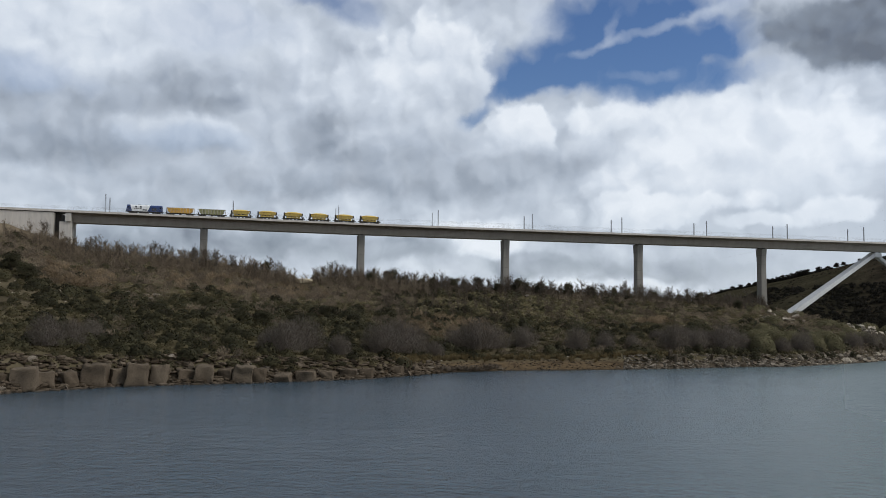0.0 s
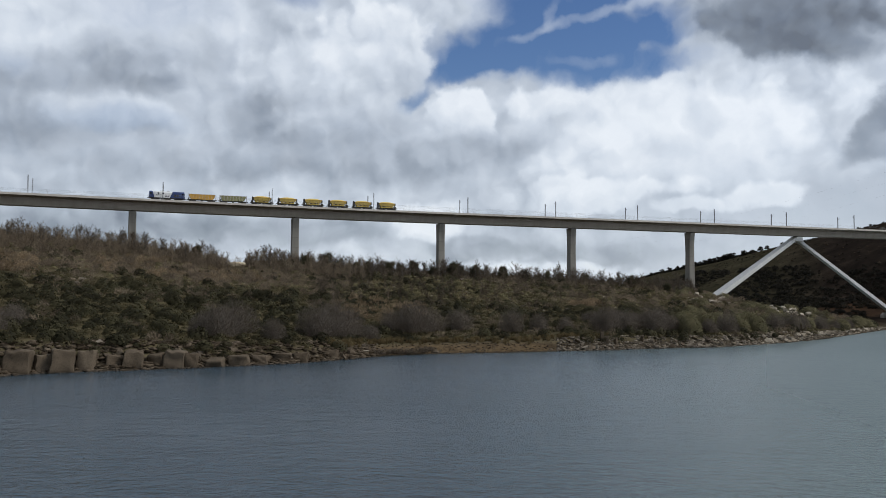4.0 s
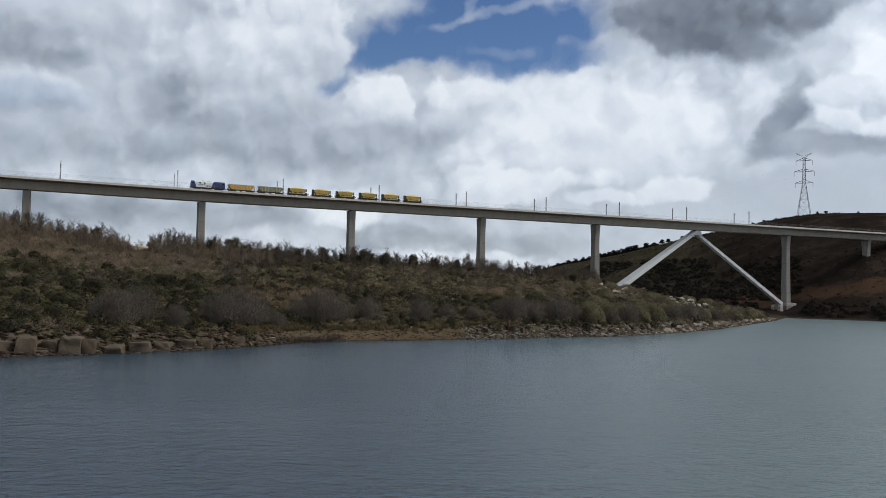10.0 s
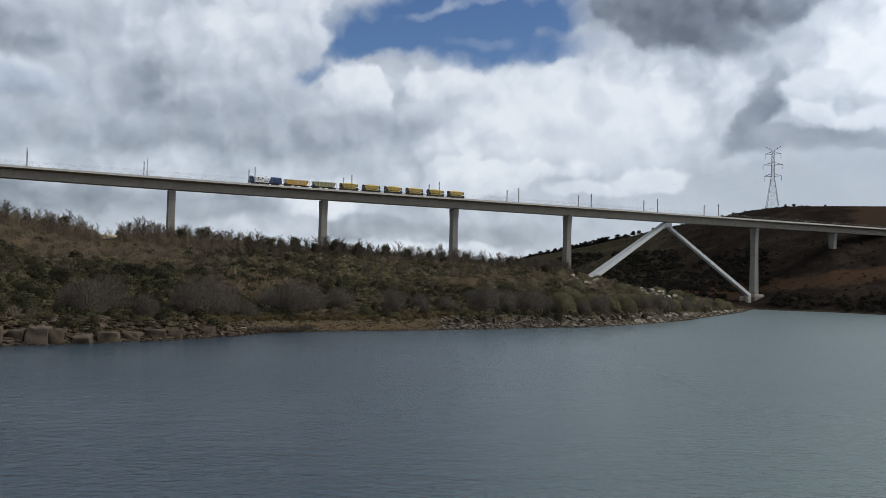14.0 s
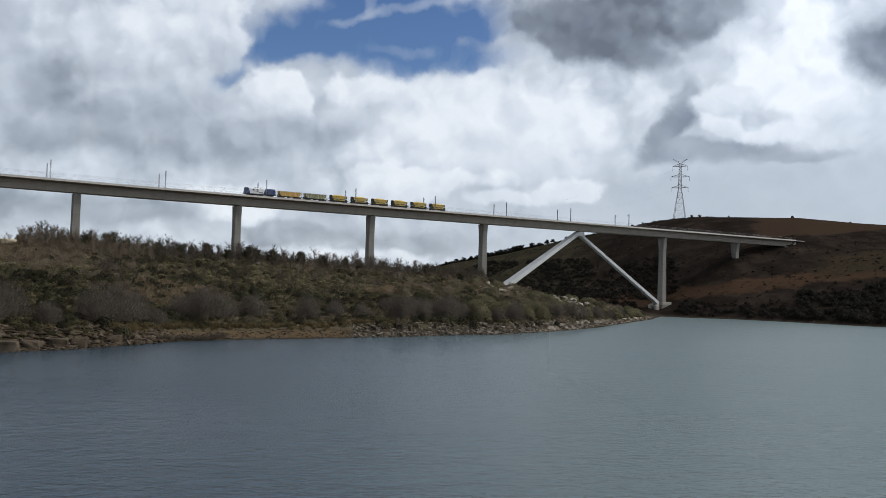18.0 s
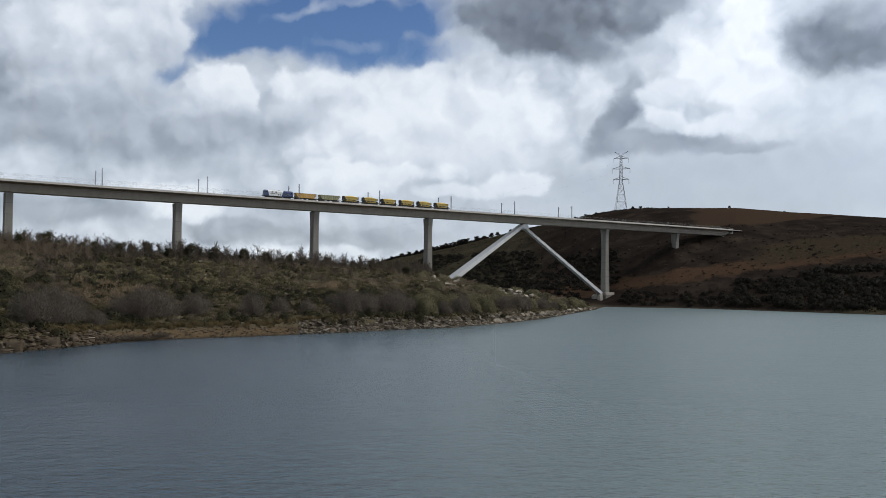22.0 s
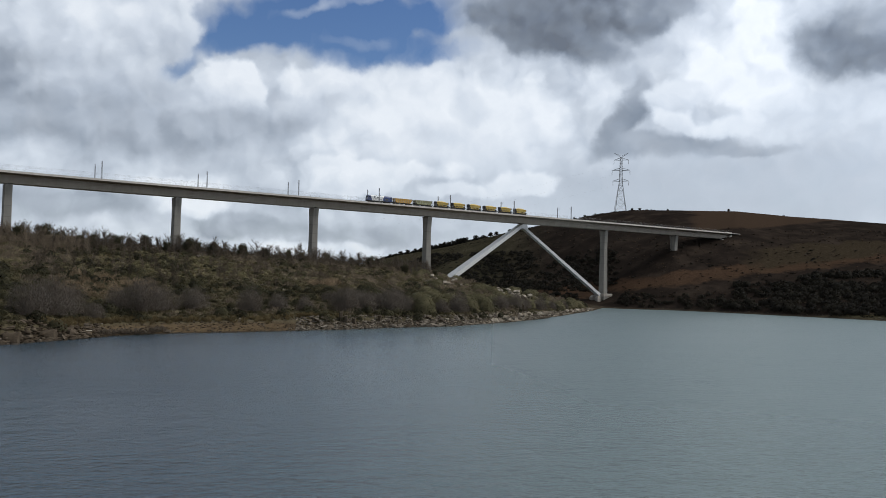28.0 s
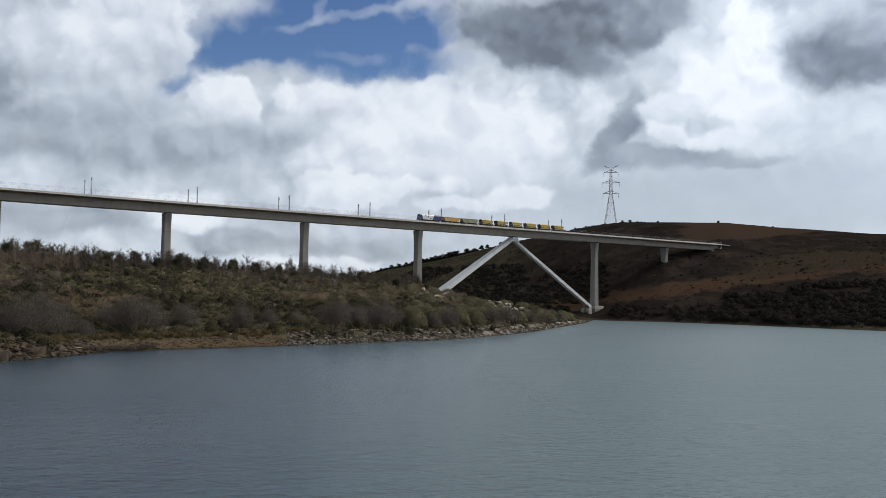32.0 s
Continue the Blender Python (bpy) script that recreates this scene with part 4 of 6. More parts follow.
def short_hopper(label):
    ln = 10.2
    t = thing("hopper_wagon", Matrix.Identity(4), label, "wagon", "ballast train wagons")
    part("underframe", box(0.4, ln - 0.4, -1.2, 1.2, 0.9, 1.15, 0.04), DARK, t)
    body = part("hopper_body", slab([(2.2, 1.9), (ln - 2.2, 1.9), (ln - 1.45, 2.5), (ln - 1.35, 3.3), (1.35, 3.3), (1.45, 2.5)], -1.38, 1.38), YELLOW_DULL, t, "yellow hopper with sloping ends, its shaded tone in the paint")
    part("top_rim", box(1.25, ln - 1.25, -1.46, 1.46, 3.27, 3.42, 0.03), YELLOW, body)
    part("lower_skirt", slab([(2.3, 1.16), (ln - 2.3, 1.16), (ln - 2.0, 1.55), (2.0, 1.55)], -1.36, 1.36), YELLOW_DULL, body)
    for x in (2.55, 4.2, ln - 4.2, ln - 2.55):
        part("hopper_neck", box(x - 0.32, x + 0.32, -1.1, 1.1, 1.54, 1.91), DARK, body)
    for x in (2.5, ln / 2, ln - 2.5):
        for y in (-1.3, 1.3):
            part("rib", box(x - 0.3, x + 0.3, y - 0.08, y + 0.08, 1.5, 2.1), YELLOW_DULL, body)
    for x in (3.2, ln - 3.2):
        for y in (-1.42, 1.42):
            part("rib", box(x - 0.06, x + 0.06, y - 0.05, y + 0.05, 2.0, 3.3), YELLOW_DULL, body)
    for y in (-1.2, 1.2):
        for x0, x1 in ((1.0, 1.75), (ln - 1.0, ln - 1.75)):
            bm = bmesh.new()
            rod(bm, (x0, y, 1.1), (x1, y, 3.2), 0.13)
            rod(bm, (x0 + (x1 - x0) * 2.2, y, 1.1), (x1, y, 2.7), 0.12)
            part("end_brace", bm, DARK, t)
    heap = bmesh.new()
    bmesh.ops.create_uvsphere(heap, u_segments=14, v_segments=6, radius=1.0, matrix=Matrix.Translation((ln / 2, 0, 3.36)) @ Matrix.Diagonal((3.6, 1.3, 0.72, 1)))
    part("load_cover", heap, YELLOW_PALE, t, "pale yellow rounded cover over the load")
    for x in (4.2, ln - 4.2):
        part("chute", slab([(x - 0.7, 1.5), (x + 0.7, 1.5), (x + 0.4, 0.5), (x - 0.4, 0.5)], -1.15, 1.15), DARK, t)
    part("end_plate", slab([(0.75, 2.0), (1.25, 2.0), (1.36, 3.35), (0.8, 3.75)], -1.2, 1.2), DARK, t)
    part("end_plate", slab([(ln - 0.85, 2.3), (ln - 1.2, 2.3), (ln - 1.32, 3.3), (ln - 0.95, 3.5)], -1.2, 1.2), DARK, t)
    part("control_box", box(0.5, 1.3, -1.1, 0.2, 1.15, 1.9, 0.05), DARK, t)
    part("control_box", box(ln - 1.3, ln - 0.5, -0.9, 0.4, 1.15, 1.8, 0.05), DARK, t)
    end_ladder(t, 0.75)
    bm = bmesh.new()
    for y in (-1.2, 1.2):
        rod(bm, (0.5, y, 1.1), (0.5, y, 2.2), 0.03, sides=4)
    rod(bm, (0.5, -1.2, 2.2), (0.5, 1.2, 2.2), 0.03, sides=4)
    part("platform_rail", bm, DARK, t)
    buffers(t, 0.5, ln - 0.5)
    bogie(t, 2.0, 1.8), bogie(t, ln - 2.0, 1.8)
    return t


TRAIN = []
TRAIN.append((locomotive(), -0.3))
TRAIN.append((long_hopper(YELLOW, "long yellow ribbed ballast hopper wagon with pale rails", EDGE_CONCRETE), 15.95))
TRAIN.append((long_hopper(OLIVE_SIDE, "long ribbed hopper wagon with stained olive sides", EDGE_CONCRETE), 29.3))
first = short_hopper("short yellow ballast hopper wagon with sloping ends and sides painted in a shaded tone")
for i in range(6):
    TRAIN.append((first if i == 0 else copy_thing(first, Matrix.Identity(4)), 43.2 + 11.55 * i))


# ---- masts and pylon ----
def catenary_mast(m):
    t = thing("catenary_mast", m, "thin grey steel catenary mast standing on the deck edge", "mast", "masts along the viaduct")
    bm = bmesh.new()
    for x in (-0.16, 0.16):
        block(bm, x - 0.05, x + 0.05, -0.14, 0.14, -0.9, 7.7)
    for i in range(12):
        z0, s = 0.1 + i * 0.62, 1 if i % 2 else -1
        rod(bm, (-0.14 * s, 0, z0), (0.14 * s, 0, z0 + 0.62), 0.03, sides=4)
    part("pole", bm, STEEL, t)
    part("base_plate", box(-0.35, 0.35, -0.35, 0.35, -0.05, 0.08), STEEL, t)
    bm = rod(bmesh.new(), (0, 0.1, 6.6), (0, 1.5, 6.9), 0.035, sides=5)
    rod(bm, (0, 0.1, 5.6), (0, 1.5, 6.9), 0.03, sides=5)
    part("bracket", bm, STEEL, t)
    part("insulator", rod(bmesh.new(), (0, 0.12, 6.6), (0, 0.45, 6.67), 0.07, sides=8), GLAZE, t)
    return t


def masts():
    xs = [-40.5] + [12.3 + 46.5 * i for i in range(9)]
    base = None
    for x in xs:
        for side in (-1, 1):
            m = BRIDGE @ pose(x, side * 6.1, deck_z(x) - 0.65, 0, 0, 0 if side < 0 else 180) @ pose(0, 0, 0.65)
            if base is None:
                base = catenary_mast(m)
            else:
                copy_thing(base, m)


masts()


def pylon(x, y, top):
    z0 = float(height(np.array([x]), np.array([y]))[0]) - 0.3
    h = top - z0
    t = thing("power_pylon", pose(x, y, z0, 0, 0, -28), "tall grey steel lattice power pylon on the far hill", "pylon")

    def half(z):
        return np.interp(z, [0, h - 27, h - 5, h], [5.3, 1.35, 0.9, 0.6])

    zs = [0, 8, 14.5, 20, 24.5, h - 27, h - 23.5, h - 20, h - 16.7, h - 13.3, h - 10, h - 6.8, h - 4]
    corner = ((-1, -1), (1, -1), (1, 1), (-1, 1))
    for cx, cy in corner:
        leg = bmesh.new()
        for a, b in zip(zs, zs[1:]):
            rod(leg, (cx * half(a), cy * half(a), a), (cx * half(b), cy * half(b), b), 0.17, sides=4)
        part("leg", leg, STEEL, t)
    for i in range(4):
        lace = bmesh.new()
        (ax, ay), (bx, by) = corner[i], corner[(i + 1) % 4]
        for a, b in zip(zs, zs[1:]):
            p, q = half(a), half(b)
            rod(lace, (ax * p, ay * p, a), (bx * q, by * q, b), 0.09, sides=4)
            rod(lace, (bx * p, by * p, a), (ax * q, ay * q, b), 0.09, sides=4)
            rod(lace, (ax * q, ay * q, b), (bx * q, by * q, b), 0.09, sides=4)
        part("lattice", lace, STEEL, t)
    for z, reach in ((h - 26.5, 7.2), (h - 16.5, 8.2), (h - 6.8, 6.6)):
        for s in (-1, 1):
            arm = bmesh.new()
            w = half(z)
            for y0 in (-w, w):
                rod(arm, (s * w, y0, z), (s * reach, 0, z + 0.2), 0.16, sides=4)
                rod(arm, (s * w, y0, z + 2.2), (s * reach, 0, z + 0.2), 0.13, sides=4)
            a = part("cross_arm", arm, STEEL, t)
            part("insulator_string", rod(bmesh.new(), (s * reach, 0, z + 0.15), (s * reach, 0, z - 4.0), 0.17, sides=6), GLAZE, a)
    for s in (-1, 1):
        horn = bmesh.new()
        rod(horn, (s * 0.6, 0, h - 4), (s * 6.6, 0, h), 0.16, sides=4)
        rod(horn, (s * 0.6, 0, h - 2.6), (s * 6.6, 0, h), 0.13, sides=4)
        part("earth_wire_horn", horn, STEEL, t)
    return t


pylon(295.0, 743.5, 136.5)


# ---- stones ----
def hull(seed, w, d, h, n=16, boxy=0.6):
    """An angular stone."""
    rnd = random.Random(seed)
    bm = bmesh.new()
    for _ in range(n):
        p = Vector((rnd.uniform(-1, 1), rnd.uniform(-1, 1), rnd.uniform(-1, 1)))
        q = p.normalized() * rnd.uniform(0.8, 1.0)
        m = max(abs(p.x), abs(p.y), abs(p.z))
        cube = p / m * rnd.uniform(0.8, 1.0)
        v = q.lerp(cube, boxy)
        bm.verts.new((v.x * w / 2, v.y * d / 2, v.z * h / 2))
    res = bmesh.ops.convex_hull(bm, input=bm.verts)
    bmesh.ops.delete(bm, geom=list({g for g in res["geom_interior"] + res["geom_unused"] if isinstance(g, bmesh.types.BMVert)}), context="VERTS")
    return bm


def block_stone(seed):
    """A squared granite block with worn edges, one unit in size."""
    rnd = random.Random(seed)
    bm = bmesh.new()
    bmesh.ops.create_cube(bm, size=1.0)
    for v in bm.verts:
        v.co.x *= rnd.uniform(0.82, 1.0) * (0.94 if v.co.z > 0 else 1.0)
        v.co.y *= rnd.uniform(0.8, 1.0)
        v.co.z *= rnd.uniform(0.9, 1.02)
    bmesh.ops.bevel(bm, geom=list(bm.edges), offset=0.075, segments=2, affect="EDGES", profile=0.6)
    bmesh.ops.triangulate(bm, faces=bm.faces)
    for longest in (0.35, 0.2):
        bmesh.ops.subdivide_edges(bm, edges=[e for e in bm.edges if e.calc_length() > longest], cuts=1, use_grid_fill=True)
        bmesh.ops.triangulate(bm, faces=bm.faces)
    for v in bm.verts:
        v.co += noise.noise_vector(v.co * 2.3 + Vector((seed * 3.1, 0, 0))) * 0.12 + noise.noise_vector(v.co * 5.0 + Vector((seed, 5, 0))) * 0.05
    return bm


def polar(bearing, dist):
    return dist * math.sin(radians(bearing)), dist * math.cos(radians(bearing))


def ground_z(x, y):
    return float(height(np.array([x]), np.array([y]))[0])


def shore_at(b):
    return float(table(SHORE, np.array([b]), 1)[0])


STONES = {}


def stone_thing(kind, x, y, z, turn, scale, label, material=None):
    """One of a dozen stone shapes, set at a place."""
    if kind not in STONES:
        seed, w, d, h, boxy = kind
        me = bpy.data.meshes.new("boulder")
        bm = block_stone(seed) if boxy > 0.8 else hull(seed, w, d, h, 18, boxy)
        bmesh.ops.recalc_face_normals(bm, faces=bm.faces)
        bm.to_mesh(me)
        bm.free()
        if boxy > 0.8:
            me.shade_smooth()
        me.materials.append(material or ROCK)
        STONES[kind] = me
    ob = new("boulder", STONES[kind])
    ob.matrix_world = pose(x, y, z, *turn) @ Matrix.Diagonal((*scale, 1))
    return tagged(ob, label, "rock", "rocks along the shore")


def shore_rocks():
    rnd = random.Random(4)
    # the wall of big granite blocks at the waterline: bearing, width, height
    wall = [(-41 + 1.32 * i + rnd.uniform(-0.2, 0.2), rnd.uniform(3.2, 5.6), rnd.uniform(3.6, 5.8)) for i in range(10)]
    for b, w, h in wall + [(-27.6, 4.2, 4.6), (-26.5, 3.6, 3.8), (-25.2, 4.6, 4.4), (-24.1, 3.4, 3.8), (-22.6, 4.0, 2.4), (-21.0, 4.4, 2.8), (-19.6, 3.8, 2.6), (-18.4, 4.4, 3.0), (-17.0, 3.6, 2.8), (-15.2, 3.6, 3.0)]:
        x, y = polar(b + rnd.uniform(-0.15, 0.15), shore_at(b) + rnd.uniform(1.2, 4.4))
        stone_thing((int(abs(b) * 10) % 9, 1.0, 1.0, 1.0, 0.82), x, y, h * 0.42 - 0.4, (rnd.uniform(-5, 5), rnd.uniform(-5, 5), -b + rnd.uniform(-20, 20)), (w, 5.0, h), "large weathered granite block at the waterline")
    # loose boulders
    for i in range(96):
        b = rnd.uniform(-41, 12)
        if -12.8 < b < -0.5 and rnd.random() < 0.8:
            continue
        d = shore_at(b) + rnd.uniform(-0.5, 7.5)
        x, y = polar(b, d)
        tip = b > 13 and i % 3 != 0
        k = rnd.uniform(0.6, 2.3) * (1.25 if tip else 1.0)
        up = rnd.random() < (0.5 if b > 0 else 0.15)
        z = max(ground_z(x, y), -0.3)
        turn = (rnd.uniform(50, 80) if up else rnd.uniform(-20, 20), rnd.uniform(-25, 25), rnd.uniform(0, 360))
        stone_thing((10 + i % 6 + (20 if tip else 0), 1.4, 1.0, 0.55 if up else 0.75, 0.55), x, y, z + k * (0.25 if up else 0.12), turn, (k, k, k),
                    "tilted slate slab on the shore" if up else "loose grey-brown boulder on the shore", ROCK_TIP if tip else ROCK_PALE if i % 6 > 3 else ROCK)
    # stacked slabs round the point
    for i in range(90):
        b = 8.5 + 11.3 * (i + rnd.random()) / 90
        x, y = polar(b, shore_at(b) + rnd.uniform(0.0, 5.5))
        k = rnd.uniform(0.9, 2.0) * (1.0 if b > 13 else 0.7)
        stone_thing((40 + i % 6 + (10 if i % 3 and b > 12 else 0), 1.7, 1.1, 0.4, 0.7), x, y, max(ground_z(x, y), 0.0) + 0.35 * k, (rnd.uniform(15, 65), rnd.uniform(-25, 25), -b + rnd.uniform(-40, 40)), (k, k, k),
                    "tilted pale slate slab at the point" if i % 3 and b > 12 else "tilted brown slate slab at the point", ROCK_TIP if i % 3 and b > 12 else ROCK_PALE)
    # pale crags near the crest of the point
    for i in range(46):
        b = rnd.choice([rnd.uniform(13.2, 16.2), rnd.uniform(8.6, 10.8), rnd.uniform(13.2, 15.0)])
        s, r = shore_at(b), float(table(RIDGE, np.array([b]), 1)[0])
        x, y = polar(b, s + (r - s) * rnd.uniform(0.62, 0.95))
        k = rnd.uniform(1.2, 2.8)
        stone_thing((70 + i % 5, 1.5, 1.0, 0.9, 0.6), x, y, ground_z(x, y) + 0.4 * k, (rnd.uniform(-25, 25), rnd.uniform(-25, 25), rnd.uniform(0, 360)), (k, k, k), "pale crag among bushes near the point", ROCK_TIP)
    # outcrops on the slope
    for b, f in [(-31.5, 0.42), (-32.5, 0.45), (-30.8, 0.44), (-6, 0.86), (-4.5, 0.9), (-9, 0.93), (2.8, 0.86), (4.2, 0.9), (8.9, 0.88), (9.4, 0.86), (9.8, 0.84), (10.3, 0.8), (11, 0.75), (12, 0.7), (14.6, 0.6), (15.2, 0.62), (15.7, 0.6), (16.2, 0.55), (14.9, 0.68), (16.6, 0.5),
                 (-1, 0.35), (-0.4, 0.3), (0.2, 0.38), (-1.8, 0.32), (-2.4, 0.4), (0.8, 0.3)]:
        for j in range(2):
            bb = b + rnd.uniform(-0.5, 0.5)
            s, r = shore_at(bb), float(table(RIDGE, np.array([bb]), 1)[0])
            x, y = polar(bb, s + (r - s) * (f + rnd.uniform(-0.03, 0.03)))
            k = rnd.uniform(1.0, 2.2)
            stone_thing((50 + j + (5 if b > 8 else 0), 1.5, 1.1, 0.8, 0.5), x, y, ground_z(x, y) + 0.3 * k, (rnd.uniform(-20, 20), rnd.uniform(-20, 20), rnd.uniform(0, 360)), (k, k, k * 0.9), "pale rock outcrop among the scrub", ROCK_TIP if b > 8 else ROCK_PALE)


shore_rocks()


# ---- plants ----
def outward(v, d):
    """Turns every triangle to face out of its bush."""
    n = np.cross(v[:, 1] - v[:, 0], v[:, 2] - v[:, 0])
    back = np.einsum("ij,ij->i", n, d) < 0
    v[back] = v[back][:, ::-1]
    return v.reshape(-1, 3), np.arange(len(v) * 3).reshape(-1, 3)


def leaf_clump(seed, n, leaf, squash=0.75, hollow=0.55):
    """Quads thrown over a lumpy dome of radius 1."""
    rnd = np.random.default_rng(seed)
    d = rnd.normal(size=(n, 3))
    d /= np.linalg.norm(d, axis=1)[:, None]
    d[:, 2] = np.abs(d[:, 2]) * 1.1 - 0.15
    lobes = rnd.normal(size=(5, 3))
    lobes /= np.linalg.norm(lobes, axis=1)[:, None]
    r = (hollow + (1 - hollow) * rnd.random(n) ** 0.6) * (0.78 + 0.3 * np.max(d @ lobes.T, axis=1))
    p = d * r[:, None]
    p[:, 2] = p[:, 2] * squash + 0.12
    out = d + rnd.normal(size=(n, 3)) * 0.35
    out /= np.linalg.norm(out, axis=1)[:, None]
    a = np.cross(out, rnd.normal(size=(n, 3)))
    a /= np.linalg.norm(a, axis=1)[:, None]
    b = np.cross(out, a)
    k = leaf * rnd.uniform(0.6, 1.3, n)[:, None]
    v = np.stack([p - a * k - b * k * 0.7, p + a * k - b * k * 0.7, p + b * k], 1)
    return outward(v, d)


def twig_fan(seed, n, width, tall=1.2, spread=1.0, base=0.25):
    """Thin blades that rise from the ground and fan out to a dome."""
    rnd = np.random.default_rng(seed)
    ang, tilt = rnd.uniform(0, math.tau, n), rnd.uniform(0, 1, n) ** 0.6
    start = np.stack([np.cos(ang) * base * tilt, np.sin(ang) * base * tilt, rnd.uniform(0, 0.35, n) * tall], -1)
    reach = rnd.uniform(0.75, 1.05, n)
    end = np.stack([np.cos(ang) * tilt * spread * reach, np.sin(ang) * tilt * spread * reach, tall * reach * np.sqrt(np.clip(1.08 - tilt**2 * 0.85, 0.05, 2))], -1)
    end += rnd.normal(size=(n, 3)) * 0.07
    side = np.cross(end - start, rnd.normal(size=(n, 3)))
    side /= np.linalg.norm(side, axis=1)[:, None]
    w = width * rnd.uniform(0.6, 1.3, n)[:, None]
    v = np.stack([start - side * w, start + side * w, end + side * w * 0.45, end - side * w * 0.45], 1).reshape(-1, 3)
    return v, np.arange(4 * n).reshape(-1, 4)


def haze_bush(seed, n, width, reach=(0.06, 0.16)):
    """Short fine twigs that fill a dome of radius 1."""
    rnd = np.random.default_rng(seed)
    d = rnd.normal(size=(n, 3))
    d /= np.linalg.norm(d, axis=1)[:, None]
    d[:, 2] = np.abs(d[:, 2])
    lobes = rnd.normal(size=(6, 3))
    lobes /= np.linalg.norm(lobes, axis=1)[:, None]
    r = rnd.random(n) ** 0.45 * (0.74 + 0.28 * np.max(d @ lobes.T, axis=1))
    p = d * r[:, None]
    p[:, 2] = p[:, 2] * 1.0 + 0.04
    go = p + np.array([0, 0, 0.5]) + rnd.normal(size=(n, 3)) * 0.35
    go /= np.linalg.norm(go, axis=1)[:, None]
    side = np.cross(go, d + rnd.normal(size=(n, 3)) * 0.4)
    side /= np.linalg.norm(side, axis=1)[:, None]
    k = rnd.uniform(*reach, n)[:, None]
    w = width * rnd.uniform(0.6, 1.3, n)[:, None]
    v = np.stack([p - side * w, p + side * w, p + go * k], 1)
    return outward(v, d)


def blades(pairs, rnd):
    """Three-sided tapered sticks."""
    vs, fs = [], []
    for a, b, r0, r1 in pairs:
        a, b = np.array(a, float), np.array(b, float)
        ax = (b - a) / (np.linalg.norm(b - a) + 1e-9)
        u = np.cross(ax, [0.3, 0.5, 0.81])
        u /= np.linalg.norm(u) + 1e-9
        w = np.cross(ax, u)
        k = len(vs)
        for j in range(3):
            o = u * math.cos(j * 2.0944) + w * math.sin(j * 2.0944)
            vs += [a + o * r0, b + o * r1]
        for i, j in ((0, 2), (2, 4), (4, 0)):
            fs += [(k + i, k + j, k + j + 1), (k + i, k + j + 1, k + i + 1)]
    return np.array(vs), np.array(fs)


def spikes(pairs):
    """Twigs as single slivers."""
    vs = []
    for i, (a, b, r0, r1) in enumerate(pairs):
        side = np.cross(np.array(b) - np.array(a), [math.cos(i * 2.4), math.sin(i * 2.4), 0.2])
        side *= r0 / (np.linalg.norm(side) + 1e-9)
        vs += [a - side, a + side, b]
    return np.array(vs), np.arange(len(vs)).reshape(-1, 3)


def bare_tree_parts(seed, limbs=14, twigs=190):
    """A leafless tree one unit tall: trunk with limbs, and twigs."""
    rnd = np.random.default_rng(seed)
    bend = rnd.normal(size=2) * 0.04
    top = np.array([bend[0] * 2, bend[1] * 2, 0.86])
    wood = [((0, 0, -0.04), (bend[0], bend[1], 0.42), 0.017, 0.012), ((bend[0], bend[1], 0.42), top, 0.012, 0.004)]
    ends = [top]
    for i in range(limbs):
        h = rnd.uniform(0.10, 0.75)
        a = np.array([bend[0] * h * 2, bend[1] * h * 2, h])
        ang, out = rnd.uniform(0, math.tau), rnd.uniform(0.12, 0.40) * (1.15 - h * 0.7)
        b = a + np.array([math.cos(ang) * out, math.sin(ang) * out, rnd.uniform(0.1, 0.28)])
        wood.append((a, b, 0.0065, 0.0025))
        ends.append(b)
    fine = []
    for i in range(twigs):
        s, e, _, _ = wood[rnd.integers(1, len(wood))]
        a = np.array(s) + (np.array(e) - np.array(s)) * rnd.uniform(0.2, 1.0)
        ang = rnd.uniform(0, math.tau)
        b = a + np.array([math.cos(ang), math.sin(ang), 0]) * rnd.uniform(0.02, 0.13) + np.array([0, 0, rnd.uniform(0.0, 0.17)])
        fine.append((a, b, 0.0042, 0.0))
    return blades(wood, rnd), spikes(fine)


def raw_mesh(name, v, f, material, normals=None):
    me = bpy.data.meshes.new(name)
    k = f.shape[1]
    me.vertices.add(len(v))
    me.vertices.foreach_set("co", np.ascontiguousarray(v, dtype=np.float32).ravel())
    me.loops.add(f.size)
    me.loops.foreach_set("vertex_index", np.ascontiguousarray(f, dtype=np.int32).ravel())
    me.polygons.add(len(f))
    me.polygons.foreach_set("loop_start", np.arange(0, f.size, k, dtype=np.int32))
    me.update(calc_edges=True)
    me.materials.append(material)
    me.attributes.new("tint", "FLOAT", "POINT").data.foreach_set("value", np.full(len(v), 0.5, dtype=np.float32))
    if normals is not None:
        me.shade_smooth()
        me.attributes.new("custom_normal", "FLOAT_VECTOR", "POINT").data.foreach_set("vector", np.ascontiguousarray(normals, dtype=np.float32).ravel())
        me.update()
    return me


def domed(v, up=0.35):
    """Leaf normals that follow the round form of a bush."""
    n = v - v.mean(axis=0) * np.array([1, 1, 0.45])
    n = n / (np.linalg.norm(n, axis=1)[:, None] + 1e-9) + np.array([0, 0, up])
    return n / np.linalg.norm(n, axis=1)[:, None]


